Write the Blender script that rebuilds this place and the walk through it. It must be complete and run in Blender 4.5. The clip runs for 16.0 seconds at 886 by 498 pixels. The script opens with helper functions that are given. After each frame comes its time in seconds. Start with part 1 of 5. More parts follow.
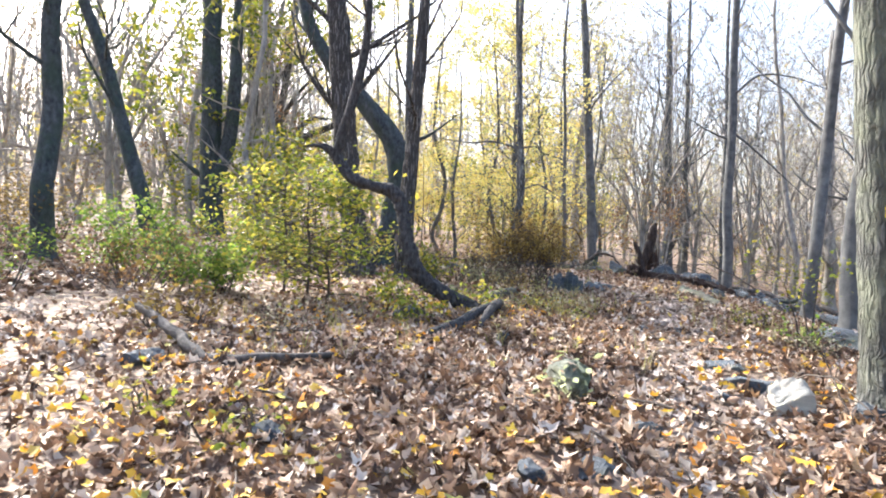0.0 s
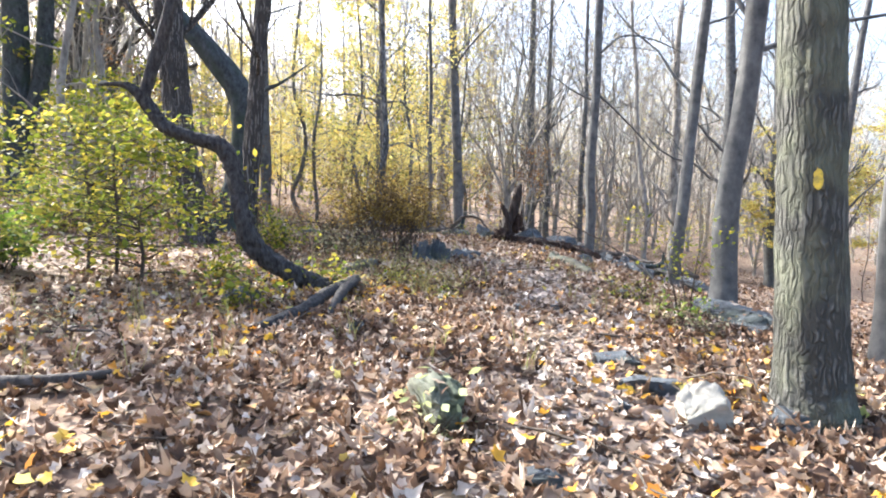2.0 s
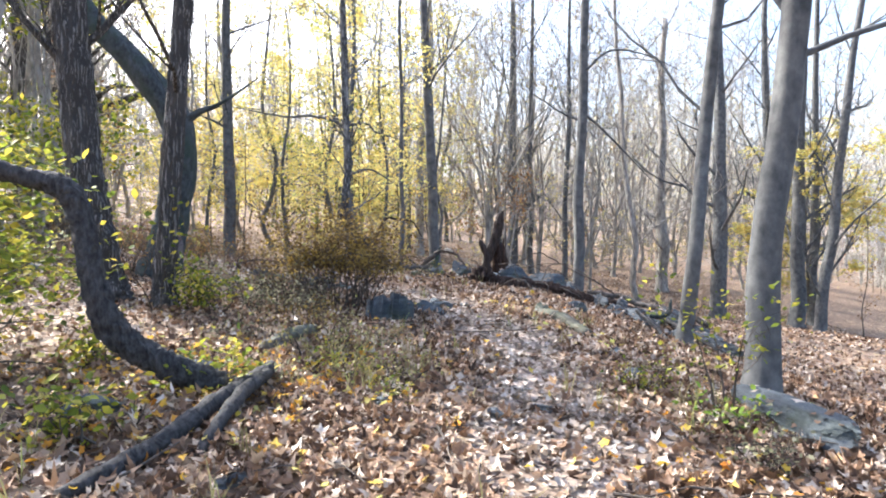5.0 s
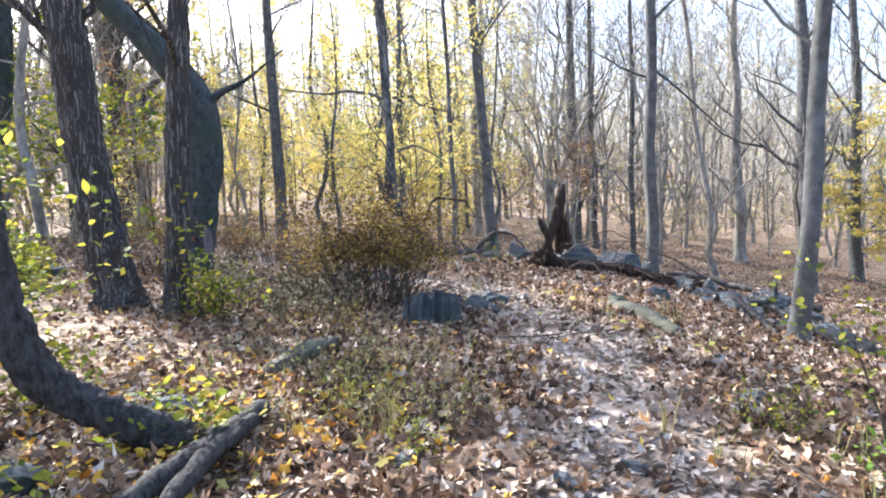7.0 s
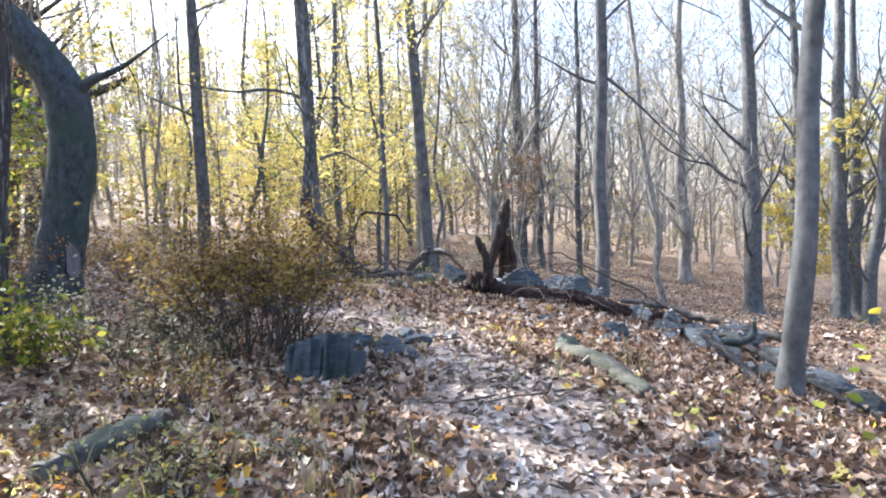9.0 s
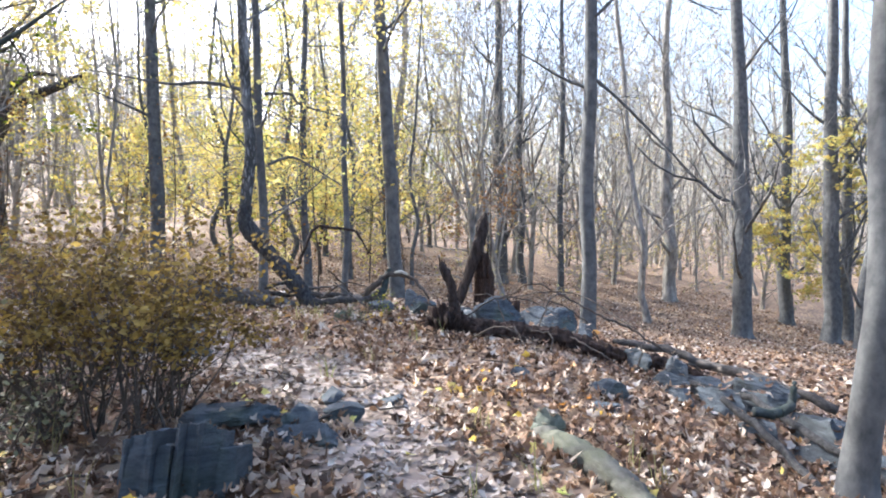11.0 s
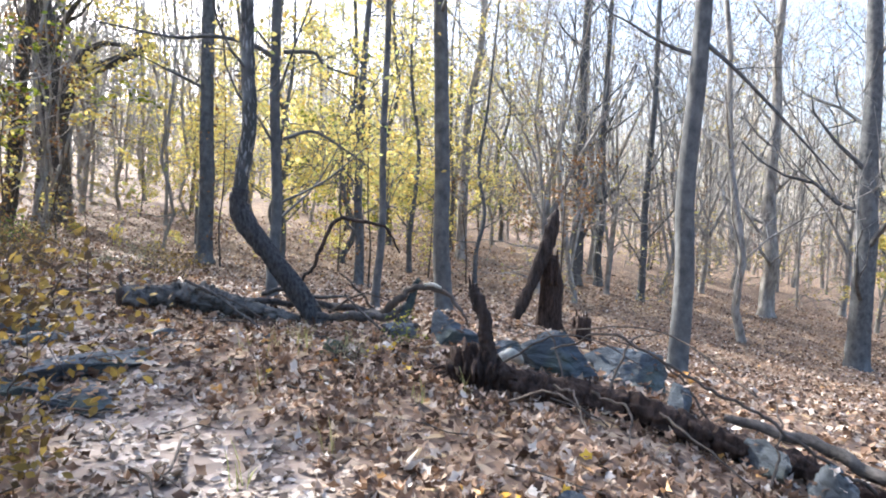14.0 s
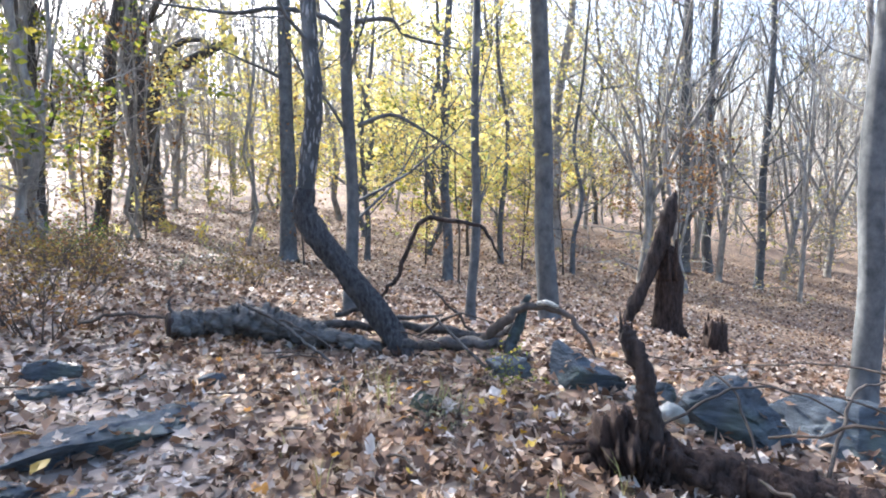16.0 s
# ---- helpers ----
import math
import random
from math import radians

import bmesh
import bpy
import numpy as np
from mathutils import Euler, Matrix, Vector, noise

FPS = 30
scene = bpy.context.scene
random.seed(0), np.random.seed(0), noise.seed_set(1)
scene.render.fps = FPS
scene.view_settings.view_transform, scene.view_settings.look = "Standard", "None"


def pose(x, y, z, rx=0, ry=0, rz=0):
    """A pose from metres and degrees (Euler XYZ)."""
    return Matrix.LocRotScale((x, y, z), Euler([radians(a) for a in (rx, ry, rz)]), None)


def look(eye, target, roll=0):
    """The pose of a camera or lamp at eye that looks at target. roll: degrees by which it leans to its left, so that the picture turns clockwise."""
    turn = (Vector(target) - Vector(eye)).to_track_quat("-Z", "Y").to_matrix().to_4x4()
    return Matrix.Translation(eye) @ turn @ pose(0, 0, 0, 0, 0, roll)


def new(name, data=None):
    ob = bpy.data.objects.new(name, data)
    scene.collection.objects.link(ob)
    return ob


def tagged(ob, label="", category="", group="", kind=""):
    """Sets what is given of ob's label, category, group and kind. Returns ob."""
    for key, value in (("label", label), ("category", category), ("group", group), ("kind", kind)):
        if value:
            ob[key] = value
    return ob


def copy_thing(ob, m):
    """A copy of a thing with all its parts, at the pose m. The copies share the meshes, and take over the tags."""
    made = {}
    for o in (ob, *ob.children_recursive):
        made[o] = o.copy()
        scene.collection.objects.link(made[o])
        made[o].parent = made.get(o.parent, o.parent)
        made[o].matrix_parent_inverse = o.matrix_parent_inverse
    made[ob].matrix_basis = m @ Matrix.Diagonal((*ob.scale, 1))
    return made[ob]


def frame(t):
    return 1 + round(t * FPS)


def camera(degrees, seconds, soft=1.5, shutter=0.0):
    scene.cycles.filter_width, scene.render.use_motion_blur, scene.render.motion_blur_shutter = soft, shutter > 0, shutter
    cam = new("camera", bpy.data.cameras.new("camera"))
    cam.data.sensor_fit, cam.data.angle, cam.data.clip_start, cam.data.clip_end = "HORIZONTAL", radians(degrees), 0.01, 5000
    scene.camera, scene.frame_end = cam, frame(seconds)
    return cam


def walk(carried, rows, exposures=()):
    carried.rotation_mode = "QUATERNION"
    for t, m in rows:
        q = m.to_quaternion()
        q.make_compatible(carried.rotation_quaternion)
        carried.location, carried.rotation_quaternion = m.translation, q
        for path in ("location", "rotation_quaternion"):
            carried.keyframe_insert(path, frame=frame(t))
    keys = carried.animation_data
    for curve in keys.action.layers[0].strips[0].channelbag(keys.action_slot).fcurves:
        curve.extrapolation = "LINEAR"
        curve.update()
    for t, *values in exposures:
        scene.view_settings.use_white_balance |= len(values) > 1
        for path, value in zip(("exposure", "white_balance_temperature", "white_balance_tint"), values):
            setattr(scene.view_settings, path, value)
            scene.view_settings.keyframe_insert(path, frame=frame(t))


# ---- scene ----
cam = camera(69.0, 16.0, soft=1.95)
PATH = [
    (0, (0.314, 0.242, 1.553), (0.027, 2.222, 1.57), 0.9),
    (0.5, (0.263, 0.48, 1.57), (0.239, 2.478, 1.483), -0.6),
    (1, (0.341, 0.806, 1.588), (0.302, 2.805, 1.535), -0.8),
    (1.5, (0.385, 1.163, 1.643), (0.419, 3.159, 1.536), 0.6),
    (2, (0.371, 1.509, 1.656), (0.495, 3.503, 1.553), 0.7),
    (2.5, (0.424, 1.87, 1.726), (0.597, 3.859, 1.601), -0.1),
    (3, (0.484, 2.2, 1.747), (0.593, 4.197, 1.767), 3.6),
    (3.5, (0.577, 2.501, 1.813), (0.67, 4.499, 1.832), 1.0),
    (3.7, (0.617, 2.606, 1.893), (0.756, 4.601, 1.933), 1.6),
    (5.8, (0.896, 4.2, 2.008), (1.047, 6.192, 1.913), -0.9),
    (6, (0.928, 4.376, 2.011), (1.028, 6.371, 1.912), -0.2),
    (6.5, (1.035, 4.694, 2.065), (0.985, 6.693, 2.033), -0.1),
    (7, (1.058, 4.969, 2.069), (1.037, 6.966, 1.966), -2.6),
    (7.5, (1.051, 5.454, 2.079), (1.198, 7.446, 1.983), -1.9),
    (8, (1.166, 5.888, 2.062), (1.333, 7.877, 1.939), -2.6),
    (8.5, (1.399, 6.29, 2.09), (1.447, 8.288, 2.018), -0.9),
    (9, (1.454, 6.675, 2.081), (1.596, 8.669, 2.019), -2.0),
    (9.5, (1.505, 7.093, 2.113), (1.649, 9.083, 1.979), -2.5),
    (10, (1.655, 7.496, 2.136), (1.836, 9.487, 2.102), -0.2),
    (10.2, (1.691, 7.668, 2.161), (1.898, 9.657, 2.128), -1.2),
    (12.3, (2.307, 9.497, 2.296), (2.523, 11.485, 2.275), 1.6),
    (12.5, (2.357, 9.648, 2.317), (2.599, 11.632, 2.258), 2.6),
    (13, (2.489, 10.071, 2.317), (2.644, 12.062, 2.207), 0.9),
    (13.5, (2.578, 10.479, 2.385), (2.57, 12.477, 2.294), 1.4),
    (14, (2.519, 10.895, 2.415), (2.483, 12.894, 2.348), 2.2),
    (14.5, (2.448, 11.276, 2.462), (2.273, 13.267, 2.379), 0.4),
    (15, (2.458, 11.743, 2.504), (2.116, 13.712, 2.43), 2.4),
    (15.5, (2.343, 12.157, 2.526), (2.052, 14.135, 2.477), 2.5),
    (16, (2.191, 12.621, 2.605), (1.891, 14.594, 2.481), 0.3),
]
walk(cam, [(t, look(eye, target, roll)) for t, eye, target, roll in PATH], [(0, 2.15, 5800, 10), (8, 2.16, 5550, 10), (10, 2.24, 5450, 10), (12.5, 1.92, 5650, 10), (16, 2.26, 5350, 10)])

from mathutils.bvhtree import BVHTree

# ---- light ----
SUN_AZ, SUN_EL = radians(-50), radians(36)   # azimuth from +y towards +x
world = bpy.data.worlds.new("sky")
scene.world = world
world.use_nodes = True
wn = world.node_tree
sky = wn.nodes.new("ShaderNodeTexSky")
sky.sky_type = 'NISHITA'
sky.sun_disc = False
sky.sun_elevation = SUN_EL
sky.sun_rotation = SUN_AZ
sky.dust_density = 6.0
wn.nodes["Background"].inputs["Strength"].default_value = 0.15
wn.links.new(sky.outputs[0], wn.nodes["Background"].inputs["Color"])
sun = new("sun", bpy.data.lights.new("sun", 'SUN'))
sun.data.energy = 5.0
sun.data.angle = radians(0.6)
sun.data.color = (1.0, 0.90, 0.76)
sun_from = Vector((math.sin(SUN_AZ) * math.cos(SUN_EL), math.cos(SUN_AZ) * math.cos(SUN_EL), math.sin(SUN_EL)))
sun.matrix_world = look(sun_from * 60, (0, 0, 0))


# ---- materials ----
def mat(name):
    m = bpy.data.materials.new(name)
    m.use_nodes = True
    nt = m.node_tree
    return m, nt, nt.nodes["Principled BSDF"]


def ramp(nt, fac, stops, interp='LINEAR'):
    r = nt.nodes.new("ShaderNodeValToRGB")
    r.color_ramp.interpolation = interp
    e = r.color_ramp.elements
    while len(e) < len(stops):
        e.new(0.5)
    for k, (p, c) in zip(e, stops):
        k.position, k.color = p, (*c, 1)
    nt.links.new(fac, r.inputs[0])
    return r.outputs[0]


def noise_tex(nt, scale, detail=4.0, rough=0.6, stretch=None, coords="Object"):
    tc = nt.nodes.new("ShaderNodeTexCoord")
    n = nt.nodes.new("ShaderNodeTexNoise")
    n.inputs["Scale"].default_value = scale
    n.inputs["Detail"].default_value = detail
    n.inputs["Roughness"].default_value = rough
    src = tc.outputs[coords]
    if stretch:
        mp = nt.nodes.new("ShaderNodeMapping")
        mp.inputs["Scale"].default_value = stretch
        nt.links.new(src, mp.inputs[0])
        src = mp.outputs[0]
    nt.links.new(src, n.inputs["Vector"])
    return n.outputs["Fac"]


def mix(nt, fac, a, b, mode='MIX'):
    m = nt.nodes.new("ShaderNodeMix")
    m.data_type, m.blend_type = 'RGBA', mode
    for sock, v in ((m.inputs[0], fac), (m.inputs[6], a), (m.inputs[7], b)):
        if isinstance(v, (int, float)):
            sock.default_value = v
        elif isinstance(v, tuple):
            sock.default_value = (*v, 1)
        else:
            nt.links.new(v, sock)
    return m.outputs[2]


def bump(nt, bs, height, strength, dist):
    b = nt.nodes.new("ShaderNodeBump")
    b.inputs["Strength"].default_value = strength
    b.inputs["Distance"].default_value = dist
    nt.links.new(height, b.inputs["Height"])
    nt.links.new(b.outputs[0], bs.inputs["Normal"])


def bark(name, dark, light, moss=None, stretch=(14, 14, 2.2), relief=0.02, lichen=0.25, cracks=0.0, long=0.2):
    m, nt, bs = mat(name)
    fine = noise_tex(nt, 1.0, 6, 0.65, stretch)
    if cracks:
        tc = nt.nodes.new("ShaderNodeTexCoord")
        mp = nt.nodes.new("ShaderNodeMapping")
        mp.inputs["Scale"].default_value = (cracks, cracks, cracks * long)
        wob = nt.nodes.new("ShaderNodeVectorMath")
        wob.operation = 'MULTIPLY_ADD'
        wn3 = nt.nodes.new("ShaderNodeTexNoise")
        wn3.inputs["Scale"].default_value = 9.0
        nt.links.new(tc.outputs["Object"], wn3.inputs["Vector"])
        nt.links.new(wn3.outputs["Color"], wob.inputs[0])
        wob.inputs[1].default_value = (0.06, 0.06, 0.06)
        nt.links.new(tc.outputs["Object"], wob.inputs[2])
        nt.links.new(wob.outputs[0], mp.inputs[0])
        vo = nt.nodes.new("ShaderNodeTexVoronoi")
        vo.feature = 'DISTANCE_TO_EDGE'
        vo.inputs["Scale"].default_value = 1.0
        nt.links.new(mp.outputs[0], vo.inputs["Vector"])
        mul = nt.nodes.new("ShaderNodeMath")
        mul.operation = 'MULTIPLY'
        edge = ramp(nt, vo.outputs["Distance"], [(0.0, (0.25,) * 3), (0.28, (1, 1, 1))])
        nt.links.new(edge, mul.inputs[0])
        nt.links.new(fine, mul.inputs[1])
        fine = mul.outputs[0]
    patch = noise_tex(nt, 1.7, 3, 0.5, (1, 1, 0.5))
    c = ramp(nt, fine, [(0.32, dark), (0.7, light)])
    pale = tuple(min(0.6, v * 1.7 + 0.05) for v in light)
    c = mix(nt, ramp(nt, patch, [(0.55, (0, 0, 0)), (0.75, (lichen,) * 3)]), c, pale)
    if moss:
        c = mix(nt, ramp(nt, noise_tex(nt, 2.3, 4, 0.6), [(0.45, (0, 0, 0)), (0.62, (0.75,) * 3)]), c, moss)
    nt.links.new(c, bs.inputs["Base Color"])
    bs.inputs["Roughness"].default_value = 0.9
    bs.inputs["Specular IOR Level"].default_value = 0.2
    bump(nt, bs, fine, 0.9, relief)
    return m


def leafy(name, stops, trans=0.5, rough=0.6, vein=0.3):
    """Thin leaves that let light through, each with a colour of its own."""
    m, nt, bs = mat(name)
    geo = nt.nodes.new("ShaderNodeNewGeometry")
    c = ramp(nt, geo.outputs["Random Per Island"], stops)
    c = mix(nt, ramp(nt, noise_tex(nt, 22, 3), [(0.35, (0, 0, 0)), (0.75, (vein,) * 3)]), c, (0.09, 0.06, 0.03))
    nt.links.new(c, bs.inputs["Base Color"])
    bs.inputs["Roughness"].default_value = rough
    bs.inputs["Specular IOR Level"].default_value = 0.15
    if trans:
        out = nt.nodes["Material Output"]
        tr = nt.nodes.new("ShaderNodeBsdfTranslucent")
        nt.links.new(c, tr.inputs[0])
        ms = nt.nodes.new("ShaderNodeMixShader")
        ms.inputs[0].default_value = trans
        nt.links.new(bs.outputs[0], ms.inputs[1])
        nt.links.new(tr.outputs[0], ms.inputs[2])
        nt.links.new(ms.outputs[0], out.inputs[0])
    return m


def stone(name, dark, light, moss=0.3):
    m, nt, bs = mat(name)
    n1 = noise_tex(nt, 5, 9, 0.75, (1, 1, 4))
    n2 = noise_tex(nt, 1.8, 3)
    c = ramp(nt, n1, [(0.3, dark), (0.7, light)])
    c = mix(nt, ramp(nt, n2, [(0.5, (0, 0, 0)), (0.7, (moss,) * 3)]), c, (0.13, 0.16, 0.07))
    nt.links.new(c, bs.inputs["Base Color"])
    bs.inputs["Roughness"].default_value = 0.85
    bump(nt, bs, n1, 1.0, 0.06)
    return m


GREY_BARK = bark("smooth_grey_bark", (0.055, 0.057, 0.058), (0.15, 0.15, 0.145), stretch=(7, 7, 5), relief=0.006, lichen=0.35)
FURROW = bark("furrowed_bark", (0.055, 0.05, 0.046), (0.30, 0.28, 0.255), stretch=(16, 16, 1.6), relief=0.05, lichen=0.08, cracks=24, long=0.07)
SCALY = bark("scaly_lichened_bark", (0.06, 0.06, 0.057), (0.33, 0.325, 0.31), stretch=(14, 14, 9), relief=0.03, lichen=0.6, cracks=22)
# far twigs: haze and sunlight are put into this pale colour
TWIG_GREY = bark("hazed_twig_bark", (0.24, 0.225, 0.2), (0.54, 0.505, 0.455), stretch=(6, 6, 2), relief=0.004)
GREY_WOOD = bark("weathered_grey_wood", (0.035, 0.032, 0.029), (0.20, 0.185, 0.165), stretch=(3, 18, 18), relief=0.03, lichen=0.2)
KNOTTY = bark("knotty_dark_bark", (0.018, 0.017, 0.017), (0.10, 0.095, 0.092), stretch=(30, 30, 12), relief=0.05, lichen=0.15)
LICHEN_WOOD = bark("lichened_wood", (0.045, 0.042, 0.036), (0.16, 0.15, 0.13), moss=(0.10, 0.105, 0.065), stretch=(14, 6, 14), relief=0.03, lichen=0.3)
OAK_BARK = bark("ridged_grey_green_bark", (0.055, 0.056, 0.05), (0.20, 0.20, 0.18), moss=(0.14, 0.15, 0.105), stretch=(30, 30, 5), relief=0.045, cracks=30, lichen=0.06, long=0.12)
DARK_BARK = bark("dark_mossy_bark", (0.022, 0.026, 0.028), (0.088, 0.098, 0.10), moss=(0.045, 0.062, 0.045), stretch=(12, 12, 7), relief=0.035, lichen=0.3)
CHARRED = bark("charred_broken_wood", (0.012, 0.010, 0.009), (0.075, 0.055, 0.045), stretch=(16, 16, 3), relief=0.03, lichen=0.05)
BROWN_BARK = bark("brown_twig_bark", (0.035, 0.03, 0.025), (0.12, 0.095, 0.075), stretch=(12, 12, 4), relief=0.01)
# light bark of the far trees, with distance haze mixed into the colour
FAR_BARK = bark("pale_hazed_forest_bark", (0.12, 0.111, 0.098), (0.40, 0.372, 0.326), stretch=(6, 6, 2), relief=0.01)
ROT_WOOD = bark("rotten_red_brown_wood", (0.013, 0.009, 0.007), (0.085, 0.054, 0.04), stretch=(20, 20, 5), relief=0.05, lichen=0.05)
DEAD_WOOD = bark("weathered_grey_wood", (0.025, 0.023, 0.021), (0.125, 0.11, 0.097), stretch=(16, 5, 16), relief=0.03)
ROCK = stone("grey_blue_rock", (0.028, 0.034, 0.040), (0.125, 0.145, 0.162), 0.35)
PALE_ROCK = stone("pale_rock", (0.36, 0.34, 0.28), (0.66, 0.63, 0.54), 0.2)
PALE_LEAF = leafy("pale_green_leaf", [(0, (0.26, 0.32, 0.12)), (0.5, (0.42, 0.47, 0.22)), (1, (0.55, 0.56, 0.30))], 0.4)
MOSS_ROCK = stone("mossy_rock", (0.08, 0.09, 0.07), (0.26, 0.28, 0.21), 0.8)
YELLOW = leafy("yellow_autumn_leaf", [(0, (0.60, 0.42, 0.10)), (0.35, (0.65, 0.53, 0.15)), (0.75, (0.64, 0.58, 0.19)), (1, (0.44, 0.49, 0.15))], 0.5, 0.6, 0.15)
YGREEN = leafy("yellow_green_leaf", [(0, (0.06, 0.10, 0.015)), (0.45, (0.22, 0.26, 0.03)), (0.8, (0.42, 0.38, 0.05)), (1, (0.54, 0.43, 0.06))], 0.5)
GREEN = leafy("green_leaf", [(0, (0.07, 0.14, 0.02)), (0.6, (0.18, 0.28, 0.04)), (1, (0.40, 0.42, 0.07))], 0.45)
RUSTY = leafy("rusty_brown_leaf", [(0, (0.12, 0.06, 0.03)), (0.5, (0.26, 0.13, 0.05)), (1, (0.33, 0.22, 0.09))], 0.35)
FARLEAF = leafy("far_mixed_leaf", [(0, (0.30, 0.21, 0.13)), (0.4, (0.42, 0.34, 0.18)), (0.7, (0.58, 0.50, 0.18)), (1, (0.34, 0.36, 0.15))], 0.5)
OLIVE = leafy("olive_brown_leaf", [(0, (0.07, 0.042, 0.02)), (0.4, (0.18, 0.12, 0.035)), (0.75, (0.29, 0.21, 0.05)), (1, (0.40, 0.28, 0.07))], 0.4)
LITTER = leafy("fallen_leaf", [(0, (0.035, 0.022, 0.017)), (0.18, (0.10, 0.058, 0.037)), (0.4, (0.22, 0.135, 0.085)), (0.58, (0.33, 0.207, 0.13)), (0.76, (0.43, 0.321, 0.23)),
                               (0.9, (0.58, 0.486, 0.39)), (0.97, (0.68, 0.609, 0.52)), (1, (0.52, 0.269, 0.06))], 0.18, 0.5, 0.35)
TRODDEN = leafy("trodden_pale_leaf", [(0, (0.10, 0.072, 0.052)), (0.3, (0.25, 0.196, 0.15)), (0.65, (0.42, 0.351, 0.29)), (1, (0.58, 0.527, 0.46))], 0.1, 0.5, 0.3)
GOLD = leafy("orange_gold_leaf", [(0, (0.50, 0.20, 0.03)), (0.5, (0.62, 0.36, 0.04)), (1, (0.64, 0.47, 0.07))], 0.3, 0.5, 0.2)
WEEDY = leafy("grey_green_weed", [(0, (0.09, 0.09, 0.05)), (0.5, (0.22, 0.22, 0.12)), (1, (0.40, 0.37, 0.24))], 0.25)
GRASS = leafy("dry_grass", [(0, (0.20, 0.17, 0.06)), (0.6, (0.38, 0.33, 0.15)), (1, (0.30, 0.34, 0.10))], 0.3)


def paint():
    m, nt, bs = mat("yellow_blaze_paint")
    c = ramp(nt, noise_tex(nt, 30, 4), [(0.35, (0.30, 0.24, 0.06)), (0.6, (0.72, 0.52, 0.05))])
    nt.links.new(c, bs.inputs["Base Color"])
    bs.inputs["Roughness"].default_value = 0.7
    return m


PAINT = paint()
PALE_WOOD = bark("bare_pale_wood", (0.10, 0.085, 0.085), (0.22, 0.19, 0.19), stretch=(16, 16, 2), relief=0.02, lichen=0.0)


def soil():
    m, nt, bs = mat("leaf_covered_soil")
    tc = nt.nodes.new("ShaderNodeTexCoord")
    v = nt.nodes.new("ShaderNodeTexVoronoi")
    v.inputs["Scale"].default_value = 9.0
    nt.links.new(tc.outputs["Object"], v.inputs["Vector"])
    sep = nt.nodes.new("ShaderNodeSeparateColor")
    nt.links.new(v.outputs["Color"], sep.inputs[0])
    leaf = ramp(nt, sep.outputs[0], [(0, (0.040, 0.026, 0.016)), (0.35, (0.136, 0.081, 0.048)), (0.65, (0.248, 0.161, 0.096)), (0.9, (0.360, 0.271, 0.176)), (1, (0.400, 0.280, 0.120))])
    big = noise_tex(nt, 0.55, 4)
    c = mix(nt, ramp(nt, big, [(0.38, (0.7, 0.7, 0.7)), (0.6, (0, 0, 0))]), leaf, (0.14, 0.087, 0.055))
    at = nt.nodes.new("ShaderNodeAttribute")
    at.attribute_name = "trodden"
    trod = ramp(nt, sep.outputs[1], [(0, (0.14, 0.10, 0.075)), (0.6, (0.28, 0.22, 0.175)), (1, (0.40, 0.33, 0.28))])
    c = mix(nt, at.outputs["Fac"], c, trod)
    nt.links.new(c, bs.inputs["Base Color"])
    bs.inputs["Roughness"].default_value = 0.85
    bump(nt, bs, v.outputs["Distance"], 0.8, 0.03)
    return m


SOIL = soil()


# ---- mesh helpers ----
class Geo:
    """Vertices and faces gathered for one mesh."""

    def __init__(self):
        self.v, self.f = [], []

    def add(self, verts, faces):
        n = len(self.v)
        self.v.extend(verts)
        self.f.extend([tuple(i + n for i in q) for q in faces])


def mesh_of(name, geo, material, smooth=True):
    me = bpy.data.meshes.new(name)
    me.from_pydata(geo.v, [], geo.f)
    me.materials.append(material)
    if smooth:
        me.shade_smooth()
    me.update()
    return me


def mesh_np(name, verts, faces, material, smooth=False):
    """One mesh from arrays: verts (n, 3), faces (m, k)."""
    me = bpy.data.meshes.new(name)
    k = faces.shape[1]
    me.vertices.add(len(verts))
    me.vertices.foreach_set("co", np.asarray(verts, np.float32).ravel())
    me.loops.add(faces.size)
    me.loops.foreach_set("vertex_index", faces.astype(np.int32).ravel())
    me.polygons.add(len(faces))
    me.polygons.foreach_set("loop_start", np.arange(0, faces.size, k, dtype=np.int32))
    me.update(calc_edges=True)
    me.validate()
    me.materials.append(material)
    if smooth:
        me.shade_smooth()
    return me


def part(name, geo, material, parent, label="", smooth=True):
    me = geo if isinstance(geo, bpy.types.Mesh) else mesh_of(name, geo, material, smooth)
    ob = new(name, me)
    ob.parent = parent
    if label:
        ob["label"] = label
    return ob


def thing(name, at, label, category, group="", kind=""):
    ob = new(name)
    ob.location = at
    ob.empty_display_size = 0.2
    return tagged(ob, label, category, group, kind)


